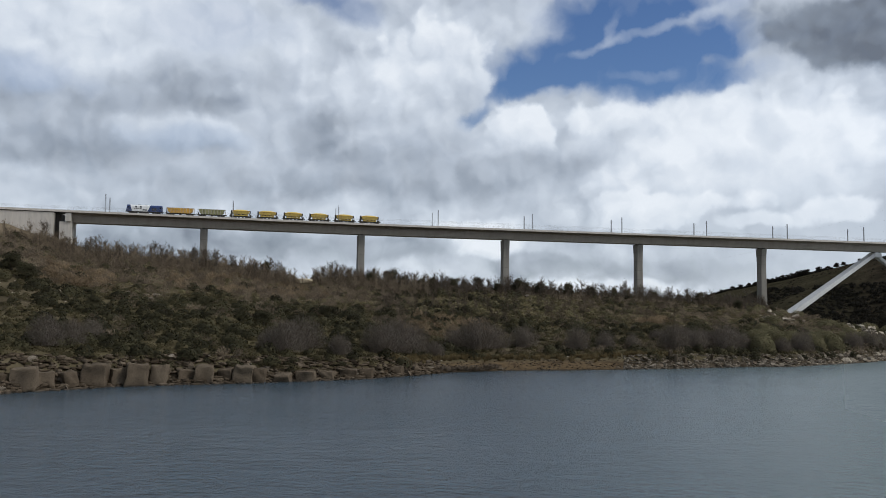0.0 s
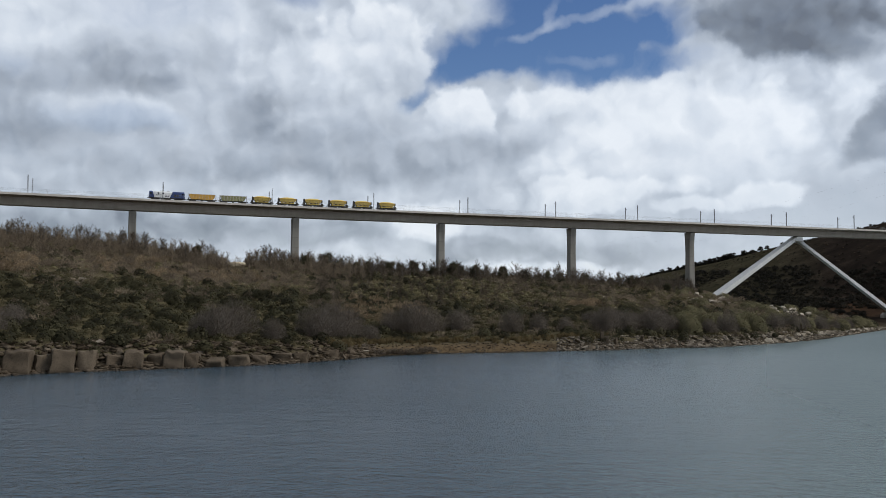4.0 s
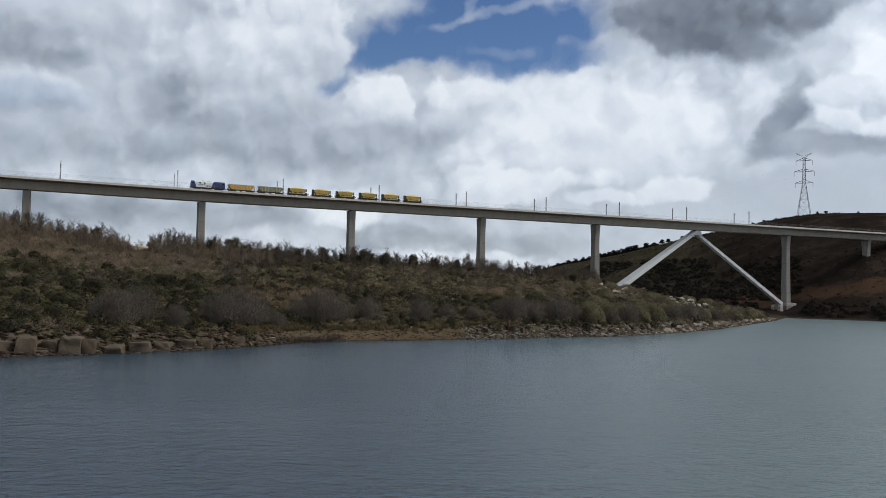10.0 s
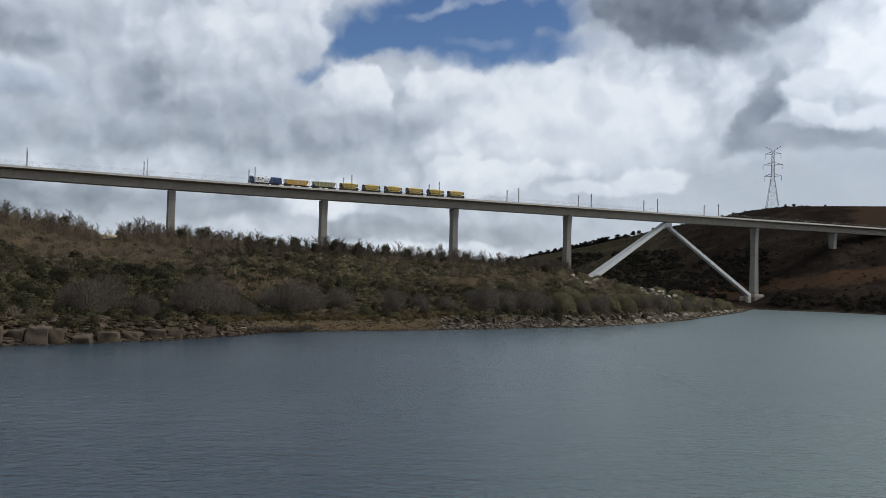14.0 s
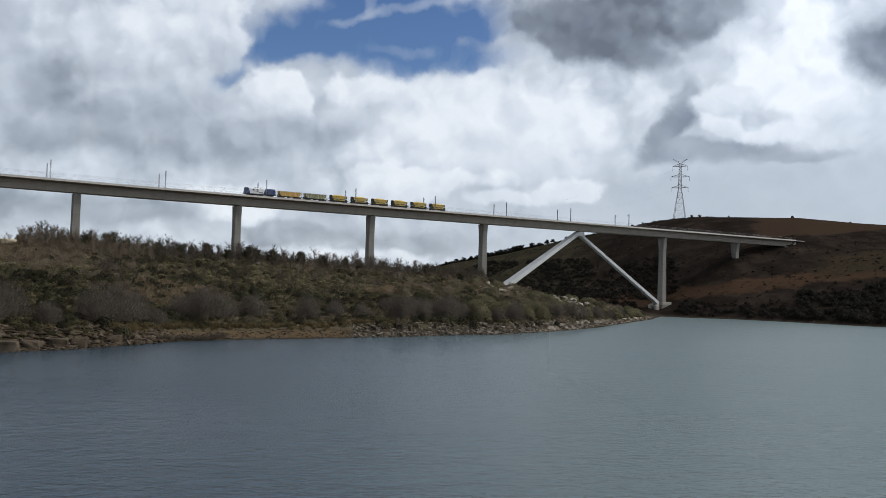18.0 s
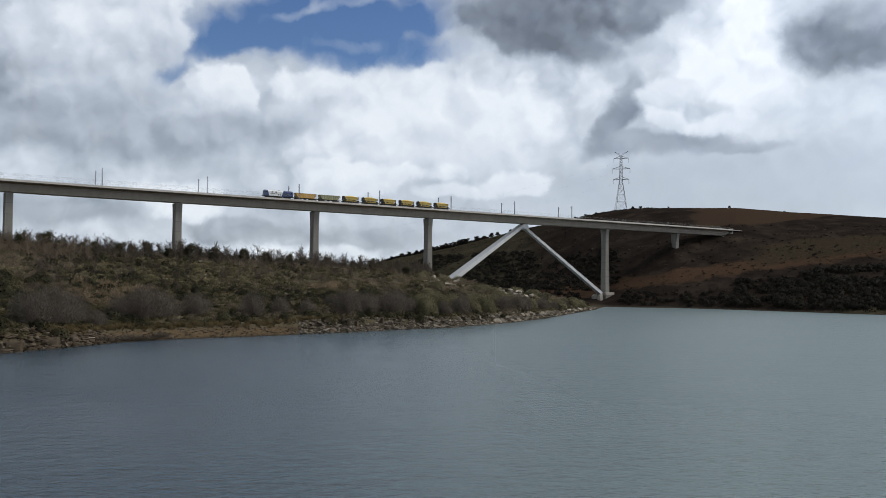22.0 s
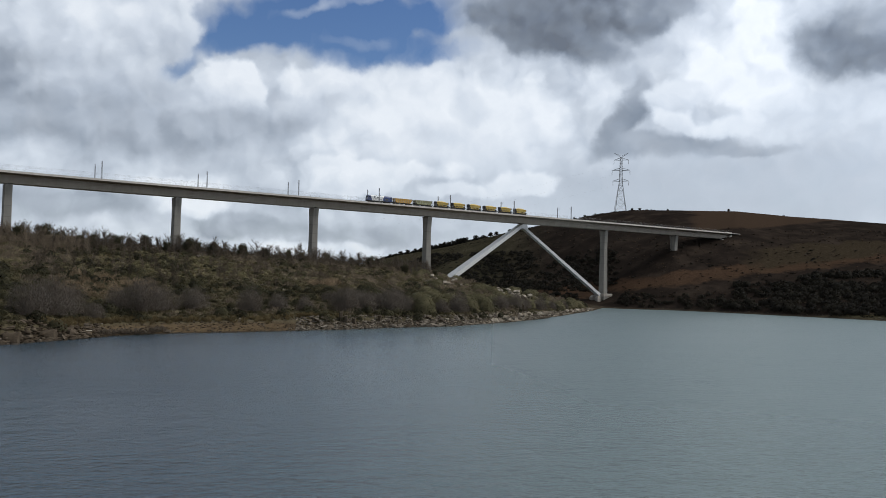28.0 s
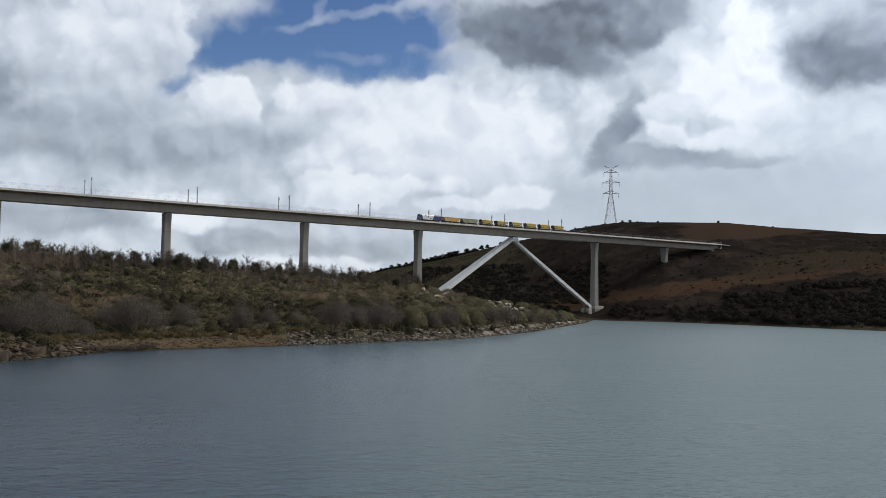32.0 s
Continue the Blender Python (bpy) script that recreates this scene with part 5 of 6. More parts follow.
def thicket(name, templates, pts, sizes, tall, material, label, category, seed=1, soft=False):
    """Plants that nobody could count, joined into one object."""
    rnd = np.random.default_rng(seed)
    vs, fs, ns, ts, k = [], [], [], [], 0
    pick = rnd.integers(len(templates), size=len(pts))
    for i, (tv, tf) in enumerate(templates):
        sel = np.where(pick == i)[0]
        if not len(sel):
            continue
        ang = rnd.uniform(0, math.tau, len(sel))
        c, s = np.cos(ang)[:, None], np.sin(ang)[:, None]
        x = (tv[None, :, 0] * c - tv[None, :, 1] * s) * sizes[sel][:, None] + pts[sel, 0][:, None]
        y = (tv[None, :, 0] * s + tv[None, :, 1] * c) * sizes[sel][:, None] + pts[sel, 1][:, None]
        z = tv[None, :, 2] * (sizes * tall)[sel][:, None] + pts[sel, 2][:, None]
        vs.append(np.stack([x, y, z], -1).reshape(-1, 3))
        if soft:
            d = domed(tv)
            ns.append(np.stack([d[None, :, 0] * c - d[None, :, 1] * s, d[None, :, 0] * s + d[None, :, 1] * c, np.repeat(d[None, :, 2], len(sel), 0)], -1).reshape(-1, 3))
        ts.append(np.repeat(rnd.random(len(sel)), len(tv)))
        fs.append((tf[None] + (np.arange(len(sel)) * len(tv))[:, None, None]).reshape(-1, tf.shape[1]) + k)
        k += len(sel) * len(tv)
    me = raw_mesh(name, np.concatenate(vs), np.concatenate(fs), material, np.concatenate(ns) if soft else None)
    me.attributes["tint"].data.foreach_set("value", np.concatenate(ts).astype(np.float32))
    return tagged(new(name, me), label, category, kind="stuff")


def on_slope(n, seed, b0, b1, f0, f1, rows=RIDGE, patch=None):
    """Random places on the promontory: bearing range, and share of the way from shore to ridge."""
    rnd = np.random.default_rng(seed)
    b = rnd.uniform(b0, b1, n)
    s, r = table(SHORE, b, 1), table(RIDGE, b, 1)
    lo, hi = s + (r - s) * f0, s + (r - s) * f1
    d = np.sqrt(rnd.uniform(0, 1, n) * (hi**2 - lo**2) + lo**2)
    x, y = d * np.sin(np.radians(b)), d * np.cos(np.radians(b))
    z = height(x, y)
    keep = (z > 1.9) & ~((b < -37.3) & (z > 43.5)) & ~((b > -22.0) & (b < -20.9) & (d > r - 30)) & ~((b > -14.5) & (b < 1) & (d < s + 11))
    if patch is not None:
        size, cut, sd = patch
        keep &= rough_field(x, y, size, sd, 3) > cut
    return np.stack([x, y, z], -1)[keep]


def on_far(n, seed, b0, b1, z0, z1, patch=None):
    """Random places on the far bank between two heights."""
    rnd = np.random.default_rng(seed)
    b, d = rnd.uniform(b0, b1, n), np.sqrt(rnd.uniform(440.0**2, 900.0**2, n))
    x, y = d * np.sin(np.radians(b)), d * np.cos(np.radians(b))
    z = height(x, y)
    keep = (z > z0) & (z < z1) & (d > table(FAR, b, 1) + 2) & ~((b > 18.9) & (b < 21.6) & (d < 585))
    if patch is not None:
        size, cut, sd = patch
        keep &= rough_field(x, y, size, sd, 3) > cut
    return np.stack([x, y, z], -1)[keep]


def sized(pts, lo, hi, seed):
    return np.random.default_rng(seed).uniform(lo, hi, len(pts))


def plant_promontory():
    scrub = [leaf_clump(i, 100, 0.135) for i in range(6)]
    dome = [leaf_clump(200 + i, 210, 0.115, 0.95, 0.7) for i in range(6)]
    p = np.concatenate([on_slope(3400, 11, -44, 20, 0.42, 1.03, patch=(38, -0.25, 21)), on_slope(900, 29, -16, 4, 0.45, 1.0)])
    thicket("olive_scrub", scrub, p, sized(p, 0.6, 1.6, 10), 0.85, LEAF_OLIVE, "pale olive scrub over the upper slope", "shrubs", 22, True)
    p = np.concatenate([on_slope(2400, 28, -44, 20, 0.05, 0.5, patch=(38, -0.25, 21)), on_slope(3000, 31, -44, 20, 0.02, 0.5), on_slope(700, 61, -3, 13, 0.4, 1.02)])
    thicket("rockrose_scrub", scrub, p, sized(p, 0.7, 1.8, 1), 0.85, LEAF_SCRUB, "dense olive-brown rockrose scrub over the slope", "shrubs", 2, True)
    p = np.concatenate([on_slope(1100, 12, -44, 20, 0.05, 1.0, patch=(30, 0.02, 33)), on_slope(1700, 32, -44, 20, 0.02, 0.42, patch=(34, -0.2, 39)), on_slope(520, 72, -17, 1, 0.4, 1.0, patch=(20, -0.1, 73))])
    thicket("dark_scrub", dome, p, 0.7 + 1.9 * sized(p, 0, 1, 2) ** 1.3, 1.0, LEAF_DARK, "dark evergreen bushes on the lower slope", "shrubs", 3, True)
    fans = [haze_bush(i, 110, 0.05, (0.15, 0.36)) for i in range(5)]
    p = np.concatenate([on_slope(2600, 13, -44, 18, 0.04, 1.03, patch=(50, -0.05, 45)), on_slope(1200, 33, -44, -14, 0.55, 1.03), on_slope(350, 34, -4, 12, 0.35, 1.03), on_slope(700, 63, -40, 10, 0.92, 1.03)])
    thicket("bare_brush", fans, p, sized(p, 0.9, 2.2, 3), 1.1, TWIG_BROWN, "leafless brown brushwood on the hillside", "shrubs", 4)
    p = np.concatenate([on_slope(70, 35, -37.5, -33.5, 0.45, 0.66), on_slope(60, 36, -15, -8.5, 0.22, 0.42), on_slope(50, 37, -30, -20, 0.55, 0.85), on_slope(24, 38, 1, 3, 0.4, 0.5)])
    thicket("russet_oaks", [haze_bush(90 + i, 170, 0.07, (0.1, 0.22)) for i in range(4)], p, sized(p, 1.4, 2.8, 31), 1.1, RUSSET, "young oaks with dead russet leaves", "shrubs", 32)
    grass = [twig_fan(20 + i, 20, 0.05, 0.7, 0.9, 0.7) for i in range(3)]
    p = np.concatenate([on_slope(5000, 14, -44, 20, 0.25, 1.0, patch=(60, -0.1, 61)), on_slope(3600, 19, -17, 9, 0.4, 1.0)])
    thicket("dry_grass", grass, p, sized(p, 0.4, 0.9, 4), 0.9, GRASS_DRY, "tufts of dry straw-coloured grass", "grass", 5)
    rnd = np.random.default_rng(50)
    b = rnd.uniform(-15.5, 3.5, 420)
    d = table(SHORE, b, 1) + np.interp(b, [-15, -11, -2, 3], [8, 10.5, 10.5, 8]) + rnd.normal(size=len(b)) * 1.2
    x, y = d * np.sin(np.radians(b)), d * np.cos(np.radians(b))
    p = np.stack([x, y, height(x, y)], -1)
    thicket("reed_tussocks", [twig_fan(120 + i, 70, 0.035, 1.0, 0.75, 0.35) for i in range(4)], p, sized(p, 0.6, 1.3, 51), 1.0, GRASS_DRY, "row of pale dry tussocks above the beach", "grass", 52)
    rubble = []
    for i in range(6):
        bm = hull(70 + i, 1.6, 1.0, 0.5, 10, 0.85)
        bmesh.ops.triangulate(bm, faces=bm.faces)
        bm.verts.index_update()
        rubble.append((np.array([v.co[:] for v in bm.verts]), np.array([[v.index for v in f.verts] for f in bm.faces])))
        bm.free()
    rnd = np.random.default_rng(77)
    for lo, hi, count, size, mat, tag in ((-43, -12, 2600, 1.8, ROCK, "broken brown stones along the waterline"), (-12, 0, 420, 0.8, ROCK, "scattered stones on the sandy beach"),
                                          (0, 12, 1300, 1.35, ROCK_PALE, "jumbled slate slabs along the waterline"), (12, 20, 800, 1.6, ROCK_PALE, "brown slate slabs round the point"), (10, 20, 420, 1.6, ROCK_TIP, "pale slate slabs round the point")):
        b = rnd.uniform(lo, hi, count)
        d = table(SHORE, b, 1) + rnd.uniform(-0.8, 9.0, count)
        x, y = d * np.sin(np.radians(b)), d * np.cos(np.radians(b))
        p = np.stack([x, y, np.maximum(height(x, y), -0.2)], -1)
        thicket("shore_rubble", rubble, p, rnd.uniform(0.3, size, count), 1.0, mat, tag, "stones", 12)
    b = rnd.uniform(20.5, 46, 500)
    d = table(FAR, b, 1) + rnd.uniform(-0.8, 4.0, len(b))
    x, y = d * np.sin(np.radians(b)), d * np.cos(np.radians(b))
    p = np.stack([x, y, np.maximum(height(x, y), -0.2)], -1)
    thicket("far_shore_rubble", rubble, p, rnd.uniform(0.3, 1.2, len(b)), 0.7, ROCK_PALE, "pale stones along the far waterline", "stones", 13)
    p = np.concatenate([on_slope(620, 64, -38, 9, 0.95, 1.01), on_slope(300, 65, -38, -12, 0.88, 1.01)])
    thicket("ridge_brush", [haze_bush(300 + i, 190, 0.022) for i in range(4)], p, np.where(np.arctan2(p[:, 0], p[:, 1]) > -0.3, 1.6, 1.1) + 1.9 * sized(p, 0, 1, 66) ** 1.5, 1.3, TWIG_DARK, "leafless brushwood along the ridge", "shrubs", 67)
    p = np.concatenate([on_slope(900, 68, -17, 13, 0.4, 1.0), on_slope(260, 69, -14, -2, 0.78, 0.95, patch=(24, 0.0, 91)), on_slope(420, 74, -40, -17, 0.25, 0.8)])
    thicket("hillside_stones", rubble, p, 0.25 + 0.95 * sized(p, 0, 1, 69) ** 2, 0.9, ROCK_TIP, "pale stones scattered among the scrub", "stones", 70)
    trees = []
    for i in range(6):
        (a, fa), (b, fb) = bare_tree_parts(40 + i)
        trees.append((np.concatenate([a, b]), np.concatenate([fa, fb + len(a)])))
    p = np.concatenate([on_slope(520, 16, -14, 9, 0.88, 1.03), on_slope(260, 17, -16, 4, 0.35, 0.9)])
    thicket("dark_oak_thicket", trees, p, 2.6 + 4.6 * sized(p, 0, 1, 15) ** 1.5, 1.0, TWIG_DARK, "thicket of leafless dark saplings along the ridge", "trees", 16)
    p = np.concatenate([on_slope(1100, 15, -40, -13, 0.76, 1.03), on_slope(200, 18, -37, -13, 0.93, 1.02)])
    thicket("bare_oak_thicket", trees, p, 2.6 + 4.8 * sized(p, 0, 1, 5) ** 1.6, 1.0, TWIG_BROWN, "thicket of leafless young oaks along the ridge", "trees", 6)


plant_promontory()


def plant_far_bank():
    bush = [leaf_clump(60 + i, 70, 0.17, 0.9) for i in range(6)]
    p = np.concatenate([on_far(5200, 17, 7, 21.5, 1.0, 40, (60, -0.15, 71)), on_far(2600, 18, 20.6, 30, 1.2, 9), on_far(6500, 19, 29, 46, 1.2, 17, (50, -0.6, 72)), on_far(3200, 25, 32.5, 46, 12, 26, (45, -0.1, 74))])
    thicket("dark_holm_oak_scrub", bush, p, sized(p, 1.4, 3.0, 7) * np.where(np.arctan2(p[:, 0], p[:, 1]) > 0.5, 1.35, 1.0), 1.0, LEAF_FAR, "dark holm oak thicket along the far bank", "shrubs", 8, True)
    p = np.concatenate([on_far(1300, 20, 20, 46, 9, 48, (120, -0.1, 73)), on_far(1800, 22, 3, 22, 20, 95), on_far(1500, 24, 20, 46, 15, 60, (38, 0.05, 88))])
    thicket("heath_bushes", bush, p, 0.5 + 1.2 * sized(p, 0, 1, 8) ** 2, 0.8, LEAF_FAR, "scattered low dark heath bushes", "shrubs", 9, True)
    rnd = np.random.default_rng(41)
    b = np.concatenate([rnd.uniform(4.6, 12.8, 330), rnd.uniform(15.0, 24.0, 160)])
    d = table(FAR, b, 4) - rnd.uniform(0, 20, len(b))
    x, y = d * np.sin(np.radians(b)), d * np.cos(np.radians(b))
    p = np.stack([x, y, height(x, y) - 0.3], -1)
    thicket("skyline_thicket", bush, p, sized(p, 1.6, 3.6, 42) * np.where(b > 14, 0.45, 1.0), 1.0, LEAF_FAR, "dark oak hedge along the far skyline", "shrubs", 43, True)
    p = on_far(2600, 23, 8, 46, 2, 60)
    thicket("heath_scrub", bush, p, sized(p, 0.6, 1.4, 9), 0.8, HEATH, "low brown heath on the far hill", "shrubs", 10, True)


plant_far_bank()


def leaf_tree(seed, label, leaves):
    """An evergreen oak one unit tall."""
    t = thing("evergreen_oak", Matrix.Identity(4), label, "tree", "evergreen oaks")
    rnd = np.random.default_rng(seed)
    wood = [((0, 0, -0.05), (0.02, 0.01, 0.35), 0.05, 0.035)]
    lobes, v, f, k = [], [], [], 0
    for i in range(9):
        ang, out = i * 2.4 + rnd.uniform(0, 0.5), rnd.uniform(0.08, 0.24)
        c = np.array([math.cos(ang) * out, math.sin(ang) * out, (0.28, 0.42, 0.55, 0.68, 0.3, 0.45, 0.6, 0.72, 0.35)[i]])
        wood.append(((0.02, 0.01, 0.3), c, 0.022, 0.008))
        tv, tf = leaf_clump(seed * 10 + i, 330, 0.085, 0.9, 0.35)
        v.append(tv * rnd.uniform(0.24, 0.32) + c - np.array([0, 0, 0.05]))
        f.append(tf + k)
        k += len(tv)
    bv, bf = blades(wood, rnd)
    for name, me in (("trunk", raw_mesh("trunk", bv, bf, BARK)), ("crown", raw_mesh("crown", np.concatenate(v), np.concatenate(f), leaves, domed(np.concatenate(v))))):
        ob = new(name, me)
        ob.parent = t
    return t


def bare_tree(seed):
    t = thing("bare_tree", Matrix.Identity(4), "slender leafless young oak on the ridge", "tree", "bare trees on the ridge")
    (a, fa), (b, fb) = bare_tree_parts(seed, 16, 330)
    for name, me in (("trunk", raw_mesh("trunk", a, fa, BARK)), ("brushwood", raw_mesh("brushwood", b, fb, TWIG_DARK))):
        ob = tagged(new(name, me), kind="stuff" if name == "brushwood" else "")
        ob.parent = t
    return t


def round_bush(seed):
    """A leafy olive bush one unit in radius."""
    t = thing("olive_bush", Matrix.Identity(4), "rounded olive-brown bush above the slate shore", "bush", "olive bushes round the point")
    v, f = leaf_clump(seed, 2400, 0.042, 1.0, 0.78)
    w, g = leaf_clump(seed + 7, 900, 0.03, 1.1, 0.9)
    u, h = twig_fan(seed + 50, 16, 0.014, 0.7, 0.4, 0.1)
    for name, me in (("trunk", raw_mesh("trunk", u, h, BARK)), ("crown", raw_mesh("crown", np.concatenate([v, w]), np.concatenate([f, g + len(v)]), TWIG_OLIVE, domed(np.concatenate([v, w]))))):
        ob = new(name, me)
        ob.parent = t
    return t


def willow(seed, twigs, look_of):
    t = thing("willow_bush", Matrix.Identity(4), look_of, "bush", "willow bushes along the shore")
    v, f = haze_bush(seed, 2600, 0.011, (0.05, 0.12))
    w, e = haze_bush(seed + 9, 3400, 0.007, (0.06, 0.15))
    u, g = twig_fan(seed + 50, 20, 0.014, 0.8, 0.5, 0.1)
    for name, me in (("trunk", raw_mesh("trunk", u, g, BARK)), ("crown", raw_mesh("crown", v, f, twigs, domed(v))), ("brushwood", raw_mesh("brushwood", w * np.array([1.08, 1.08, 1.14]), e, twigs))):
        ob = new(name, me)
        ob.parent = t
    return t


def set_out(makers, spots, sink=0.02):
    """Plants one of the given things at each (x, y, size, widening)."""
    rnd = random.Random(9)
    used = set()
    for i, (x, y, size, wide) in enumerate(spots):
        j = i % len(makers)
        turn = pose(x, y, ground_z(x, y) - sink * size, 0, 0, rnd.uniform(0, 360))
        ob = makers[j] if j not in used else copy_thing(makers[j], Matrix.Identity(4))
        used.add(j)
        ob.matrix_basis = turn @ Matrix.Diagonal((size * wide, size * wide, size, 1))


def plant_trees():
    rnd = random.Random(12)
    spots = []
    for b, size in [(-15.6, 6.0), (-14.8, 4.5), (-12.8, 4.6), (-11.4, 4.6), (-9.7, 4.8), (-7.0, 5.6), (-6.5, 4.6), (-5.5, 5.2), (-3.6, 5.0), (-2.1, 4.2), (-0.65, 4.0), (0.3, 3.6), (1.9, 3.6), (4.9, 4.6), (3.6, 3.0), (-17.0, 4.2), (-24.0, 4.5), (-13.6, 3.8), (-10.6, 3.6), (-8.4, 3.8)]:
        d = float(table(RIDGE, np.array([b]), 1)[0]) - rnd.uniform(3, 12)
        spots.append((*polar(b, d), size * 1.5, 0.95))
    for b, f, size in [(-39.2, 0.45, 7), (-38.4, 0.42, 6), (-28.2, 0.40, 5), (-27.6, 0.36, 4.5), (7.2, 0.86, 5.5), (9.3, 0.9, 4.0), (-34.5, 0.3, 4.5), (-20.0, 0.35, 4.2), (-31, 0.2, 4.0), (-10.5, 0.5, 4.0), (-25.5, 0.25, 5.0), (-24.0, 0.24, 5.0)]:
        s, r = shore_at(b), float(table(RIDGE, np.array([b]), 1)[0])
        spots.append((*polar(b, s + (r - s) * f), size, 1.2))
    makers = [leaf_tree(s, "dark rounded evergreen oak among scrub on the promontory", LEAF_DARK) for s in (1, 2, 3, 4)]
    set_out(makers, spots, 0.06)
    spots = []
    for b, size in [(5.3, 5), (6.2, 5), (6.9, 6), (7.4, 6.5), (7.9, 6), (8.3, 6), (8.7, 6.5), (9.0, 7), (9.3, 6.5), (9.6, 7), (9.9, 7.5), (10.2, 7), (10.5, 7.5), (10.8, 8), (11.1, 8), (11.3, 8), (12.0, 7), (12.5, 5), (13.0, 6.5), (13.4, 5), (14.3, 4), (15.0, 4), (18.6, 2.6), (19.3, 3.0), (20.0, 2.4), (22.4, 3.0), (22.9, 3.4), (24.7, 2.2), (28.5, 2.8), (31.8, 2.0)]:
        d = float(table(FAR, np.array([b]), 4)[0]) - 14
        spots.append((*polar(b, d), size * 1.1, 1.15))
    makers = [leaf_tree(s, "dark evergreen oak on the skyline of the far hill", LEAF_FAR) for s in (5, 6, 7)]
    set_out(makers, spots, 0.16)
    spots = []
    for i in range(150):
        b = rnd.uniform(-20, 9) if i % 2 else rnd.uniform(-38, -10)
        if abs(b + 21.4) < 0.5:
            continue
        d = float(table(RIDGE, np.array([b]), 1)[0]) - rnd.uniform(-2, 24)
        spots.append((*polar(b, d), rnd.uniform(5.0, 10.0), 1.0))
    set_out([bare_tree(80 + s) for s in range(5)], spots)
    spots = []
    for b, back, r in [(-37.2, 16, 4.2), (-35.8, 18, 4.8), (-34.6, 22, 3.6), (-23.6, 16, 4.6), (-22.6, 14, 5.2), (-21.4, 18, 4.4), (-19.0, 11, 3.4), (-16.3, 14, 4.6), (-15.0, 15, 5.2), (-14.0, 18, 4.2), (-12.6, 14, 2.6), (-11.2, 22, 4.8), (-9.8, 21, 5.4), (-8.6, 22, 4.6), (-6.6, 24, 4.2),
                       (-3.0, 22, 4.4), (-1.2, 20, 4.4), (0.6, 18, 3.8), (3.2, 16, 4.6), (4.6, 16, 4.4), (6.3, 14, 4.6), (7.4, 18, 5.2), (8.6, 14, 4.8), (9.8, 13, 5.0), (10.9, 14, 5.6), (11.6, 18, 5.2), (12.6, 14, 4.8), (13.8, 16, 4.6), (14.8, 15, 5.2), (15.4, 18, 5.4), (16.4, 14, 4.6), (17.2, 14, 4.2), (18.0, 12, 3.6)]:
        x, y = polar(b, shore_at(b) + back)
        spots.append((x, y, r * (1.1 if b > 7 else 1.42) * rnd.uniform(0.72, 1.2), rnd.uniform(0.62, 0.78)))
    for b, back, r in [(5.2, 34, 4.6), (6.8, 38, 5.0), (8.2, 36, 5.4), (9.4, 34, 5.2), (10.4, 36, 5.6), (11.4, 32, 5.2), (12.2, 34, 5.0), (13.4, 30, 5.2), (14.4, 34, 4.8), (15.8, 30, 4.8), (16.8, 28, 4.2), (3.9, 40, 4.4), (2.2, 36, 4.0), (17.6, 20, 4.2), (18.5, 14, 3.2)]:
        spots.append((*polar(b, shore_at(b) + back), r * rnd.uniform(0.6, 0.9), 1.1))
    for i in range(60):
        b = rnd.uniform(7.5, 19.3)
        s, r = shore_at(b), float(table(RIDGE, np.array([b]), 1)[0])
        size = rnd.uniform(1.6, 3.4)
        spots.append((*polar(b, s + (r - s) * rnd.uniform(0.22, 1.0)), size, rnd.uniform(1.0, 1.3)))
    set_out([willow(s, TWIG_GREY, "rounded leafless grey willow bush by the water") for s in (3, 5, 8, 13)], [p for p in spots if p[0] < 40 or p[3] < 0.7])
    set_out([round_bush(s) for s in (21, 34, 55, 89)], [p for p in spots if p[0] >= 40 and p[3] >= 0.7], 0.1)


plant_trees()


# ---- odds and ends on the shore and the ridge ----
def earth_bank():
    bm = hull(91, 9.0, 4.0, 2.4, 40, 0.45)
    me = bpy.data.meshes.new("earth_bank")
    bm.to_mesh(me)
    bm.free()
    me.materials.append(EARTH)
    ob = new("earth_bank", me)
    x, y = polar(-21.45, 366.0)
    ob.matrix_world = pose(x, y, ground_z(x, y) + 1.2, 0, 0, 22)
    return tagged(ob, "pale ochre bank of bare earth on the ridge", "earth bank")


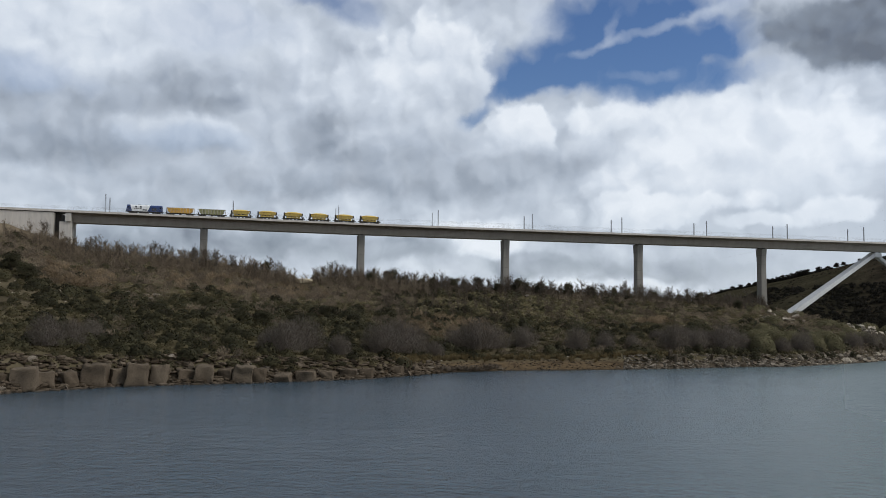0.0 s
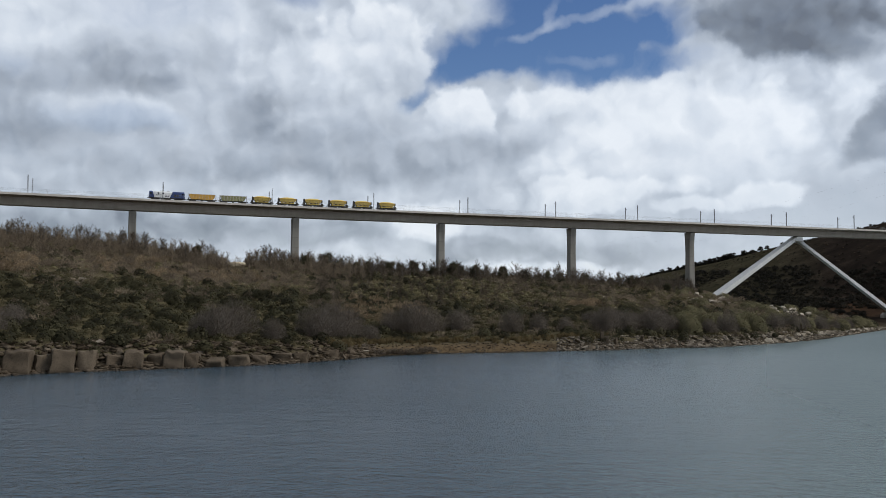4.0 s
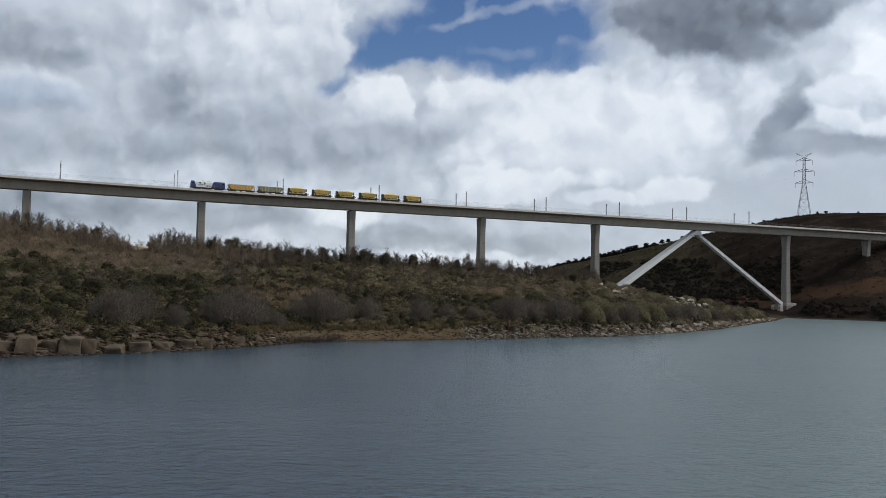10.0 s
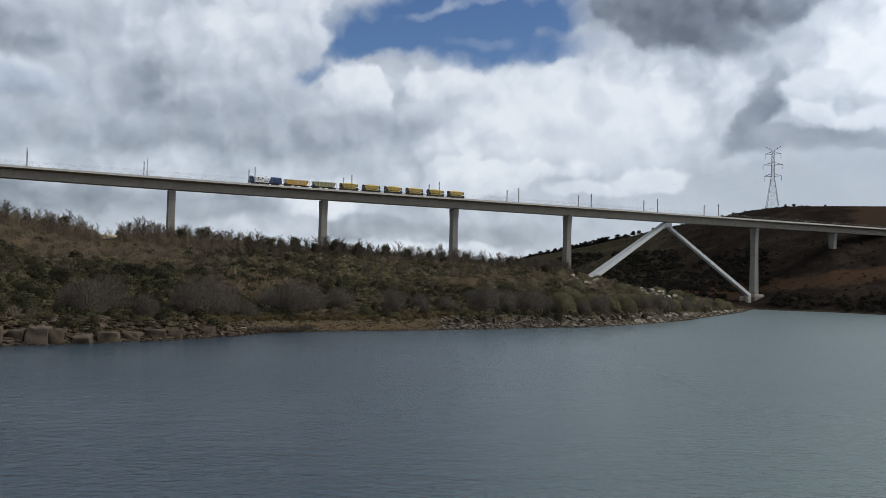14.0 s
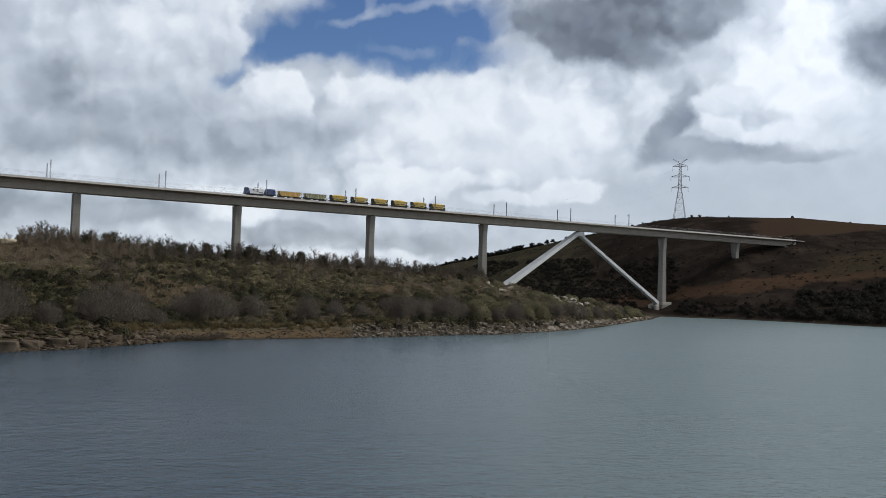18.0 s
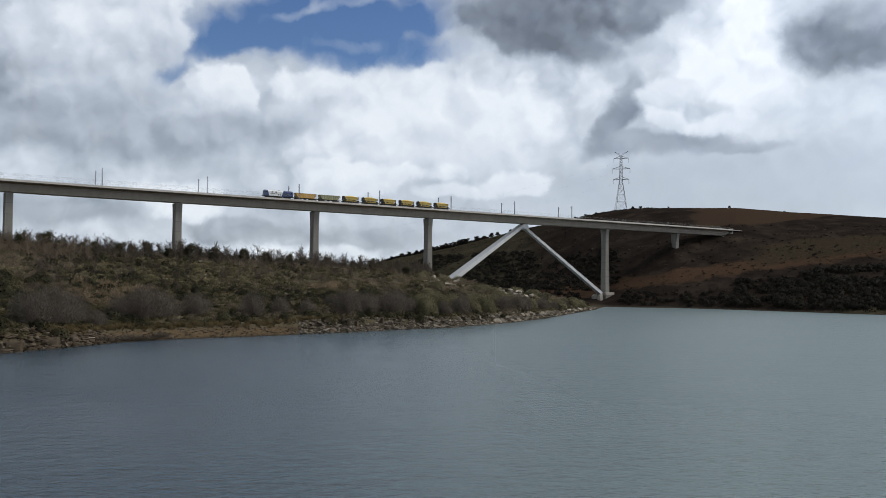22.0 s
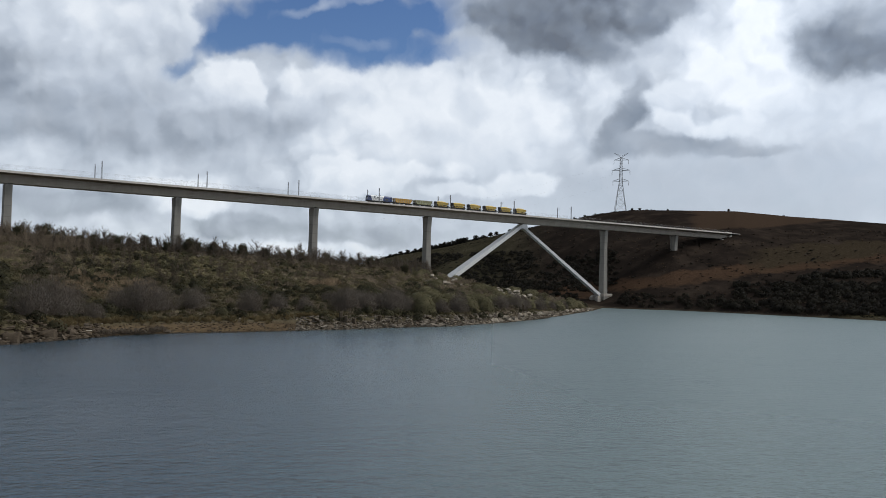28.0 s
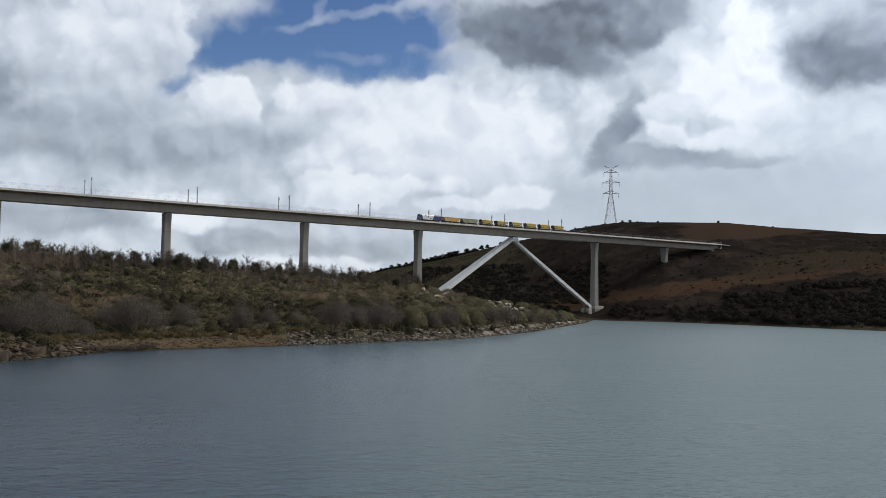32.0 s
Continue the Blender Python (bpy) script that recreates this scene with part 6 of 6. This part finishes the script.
def driftwood():
    rnd = random.Random(31)
    for b in (-11.8, -11.1, -10.4, -9.8, -9.1, -8.7):
        v, f = haze_bush(int(b * -10), 260, 0.07, (0.15, 0.35))
        ob = new("driftwood_pile", raw_mesh("driftwood_pile", v, f, TWIG_DARK))
        x, y = polar(b, shore_at(b) + 1.5 + rnd.uniform(0, 1.5))
        ob.matrix_world = pose(x, y, max(ground_z(x, y), 0.0), 0, 0, rnd.uniform(0, 360)) @ Matrix.Diagonal((3.0, 1.7, 1.4, 1))
        tagged(ob, "dark tangle of driftwood at the water's edge", "driftwood", "driftwood piles", "stuff")
    for b, off, ln in ((-13.0, 4.5, 2.6), (-12.3, 9.0, 2.2), (-18.0, 7.0, 1.8), (-24.8, 8.0, 1.8), (-3.5, 12.0, 2.0), (6.0, 6.0, 1.6)):
        x, y = polar(b, shore_at(b) + off)
        bm = rod(bmesh.new(), (-ln / 2, 0, 0.1), (ln * 0.1, 0.12, 0.22), 0.13, 0.10, 7)
        rod(bm, (ln * 0.1, 0.12, 0.22), (ln / 2, 0.0, 0.35), 0.10, 0.05, 7)
        rod(bm, (ln * 0.1, 0.12, 0.2), (ln * 0.3, 0.5, 0.45), 0.06, 0.03, 6)
        ob = part("driftwood_log", bm, ROCK_TIP)
        ob.matrix_world = pose(x, y, ground_z(x, y), 0, 0, rnd.uniform(0, 360))
        tagged(ob, "bleached driftwood log lying on the shore", "log", "driftwood logs")
    # standing stones of a ruined wall by the water
    for b, off, h in ((3.0, 5.0, 3.4), (3.35, 4.2, 2.6), (3.9, 3.5, 2.2), (15.3, 6.0, 3.6), (15.55, 6.4, 3.0), (5.6, 5.0, 2.2), (14.9, 5.4, 2.4)):
        x, y = polar(b, shore_at(b) + off)
        stone_thing((int(b * 7) % 5, 1.0, 1.0, 1.0, 0.83), x, y, ground_z(x, y) + h * 0.38, (rnd.uniform(-8, 8), rnd.uniform(-8, 8), rnd.uniform(0, 90)), (1.1, 1.0, h), "upright stone slab standing on the shore")


def power_lines():
    """Conductors that sag from the pylon to the next one beyond the promontory."""
    far = Vector((-60.0, 1500.0, 70.0))
    for s, z in ((-7.2, 105.9), (-8.2, 115.9), (-6.6, 125.6)):
        a = Vector((295.0, 743.5, 0)) + Vector((math.cos(radians(-28)) * s, math.sin(radians(-28)) * s, z))
        b = far + Vector((s, 0, z - 105))
        bm = bmesh.new()
        pts = [a.lerp(b, i / 24) - Vector((0, 0, 60 * (i / 24) * (1 - i / 24))) for i in range(25)]
        for p, q in zip(pts, pts[1:]):
            rod(bm, p, q, 0.012, sides=3)
        tagged(part("power_line", bm, STEEL), "thin grey overhead power conductor", "cable", "power lines")


earth_bank()
driftwood()
power_lines()


# ---- what moves ----
def motions():
    for vehicle, offset in TRAIN:
        walk(vehicle, [(t, vehicle_pose(TAIL + SPEED * t, offset)) for t in (0.0, 8.0, 16.0, 24.0, 32.0)])
    walk(CLOUDS, [(t, pose(0, 0, EYE, 0, 0, -0.075 * (t - 16.0))) for t in (0.0, 8.0, 16.0, 24.0, 32.0)])


motions()
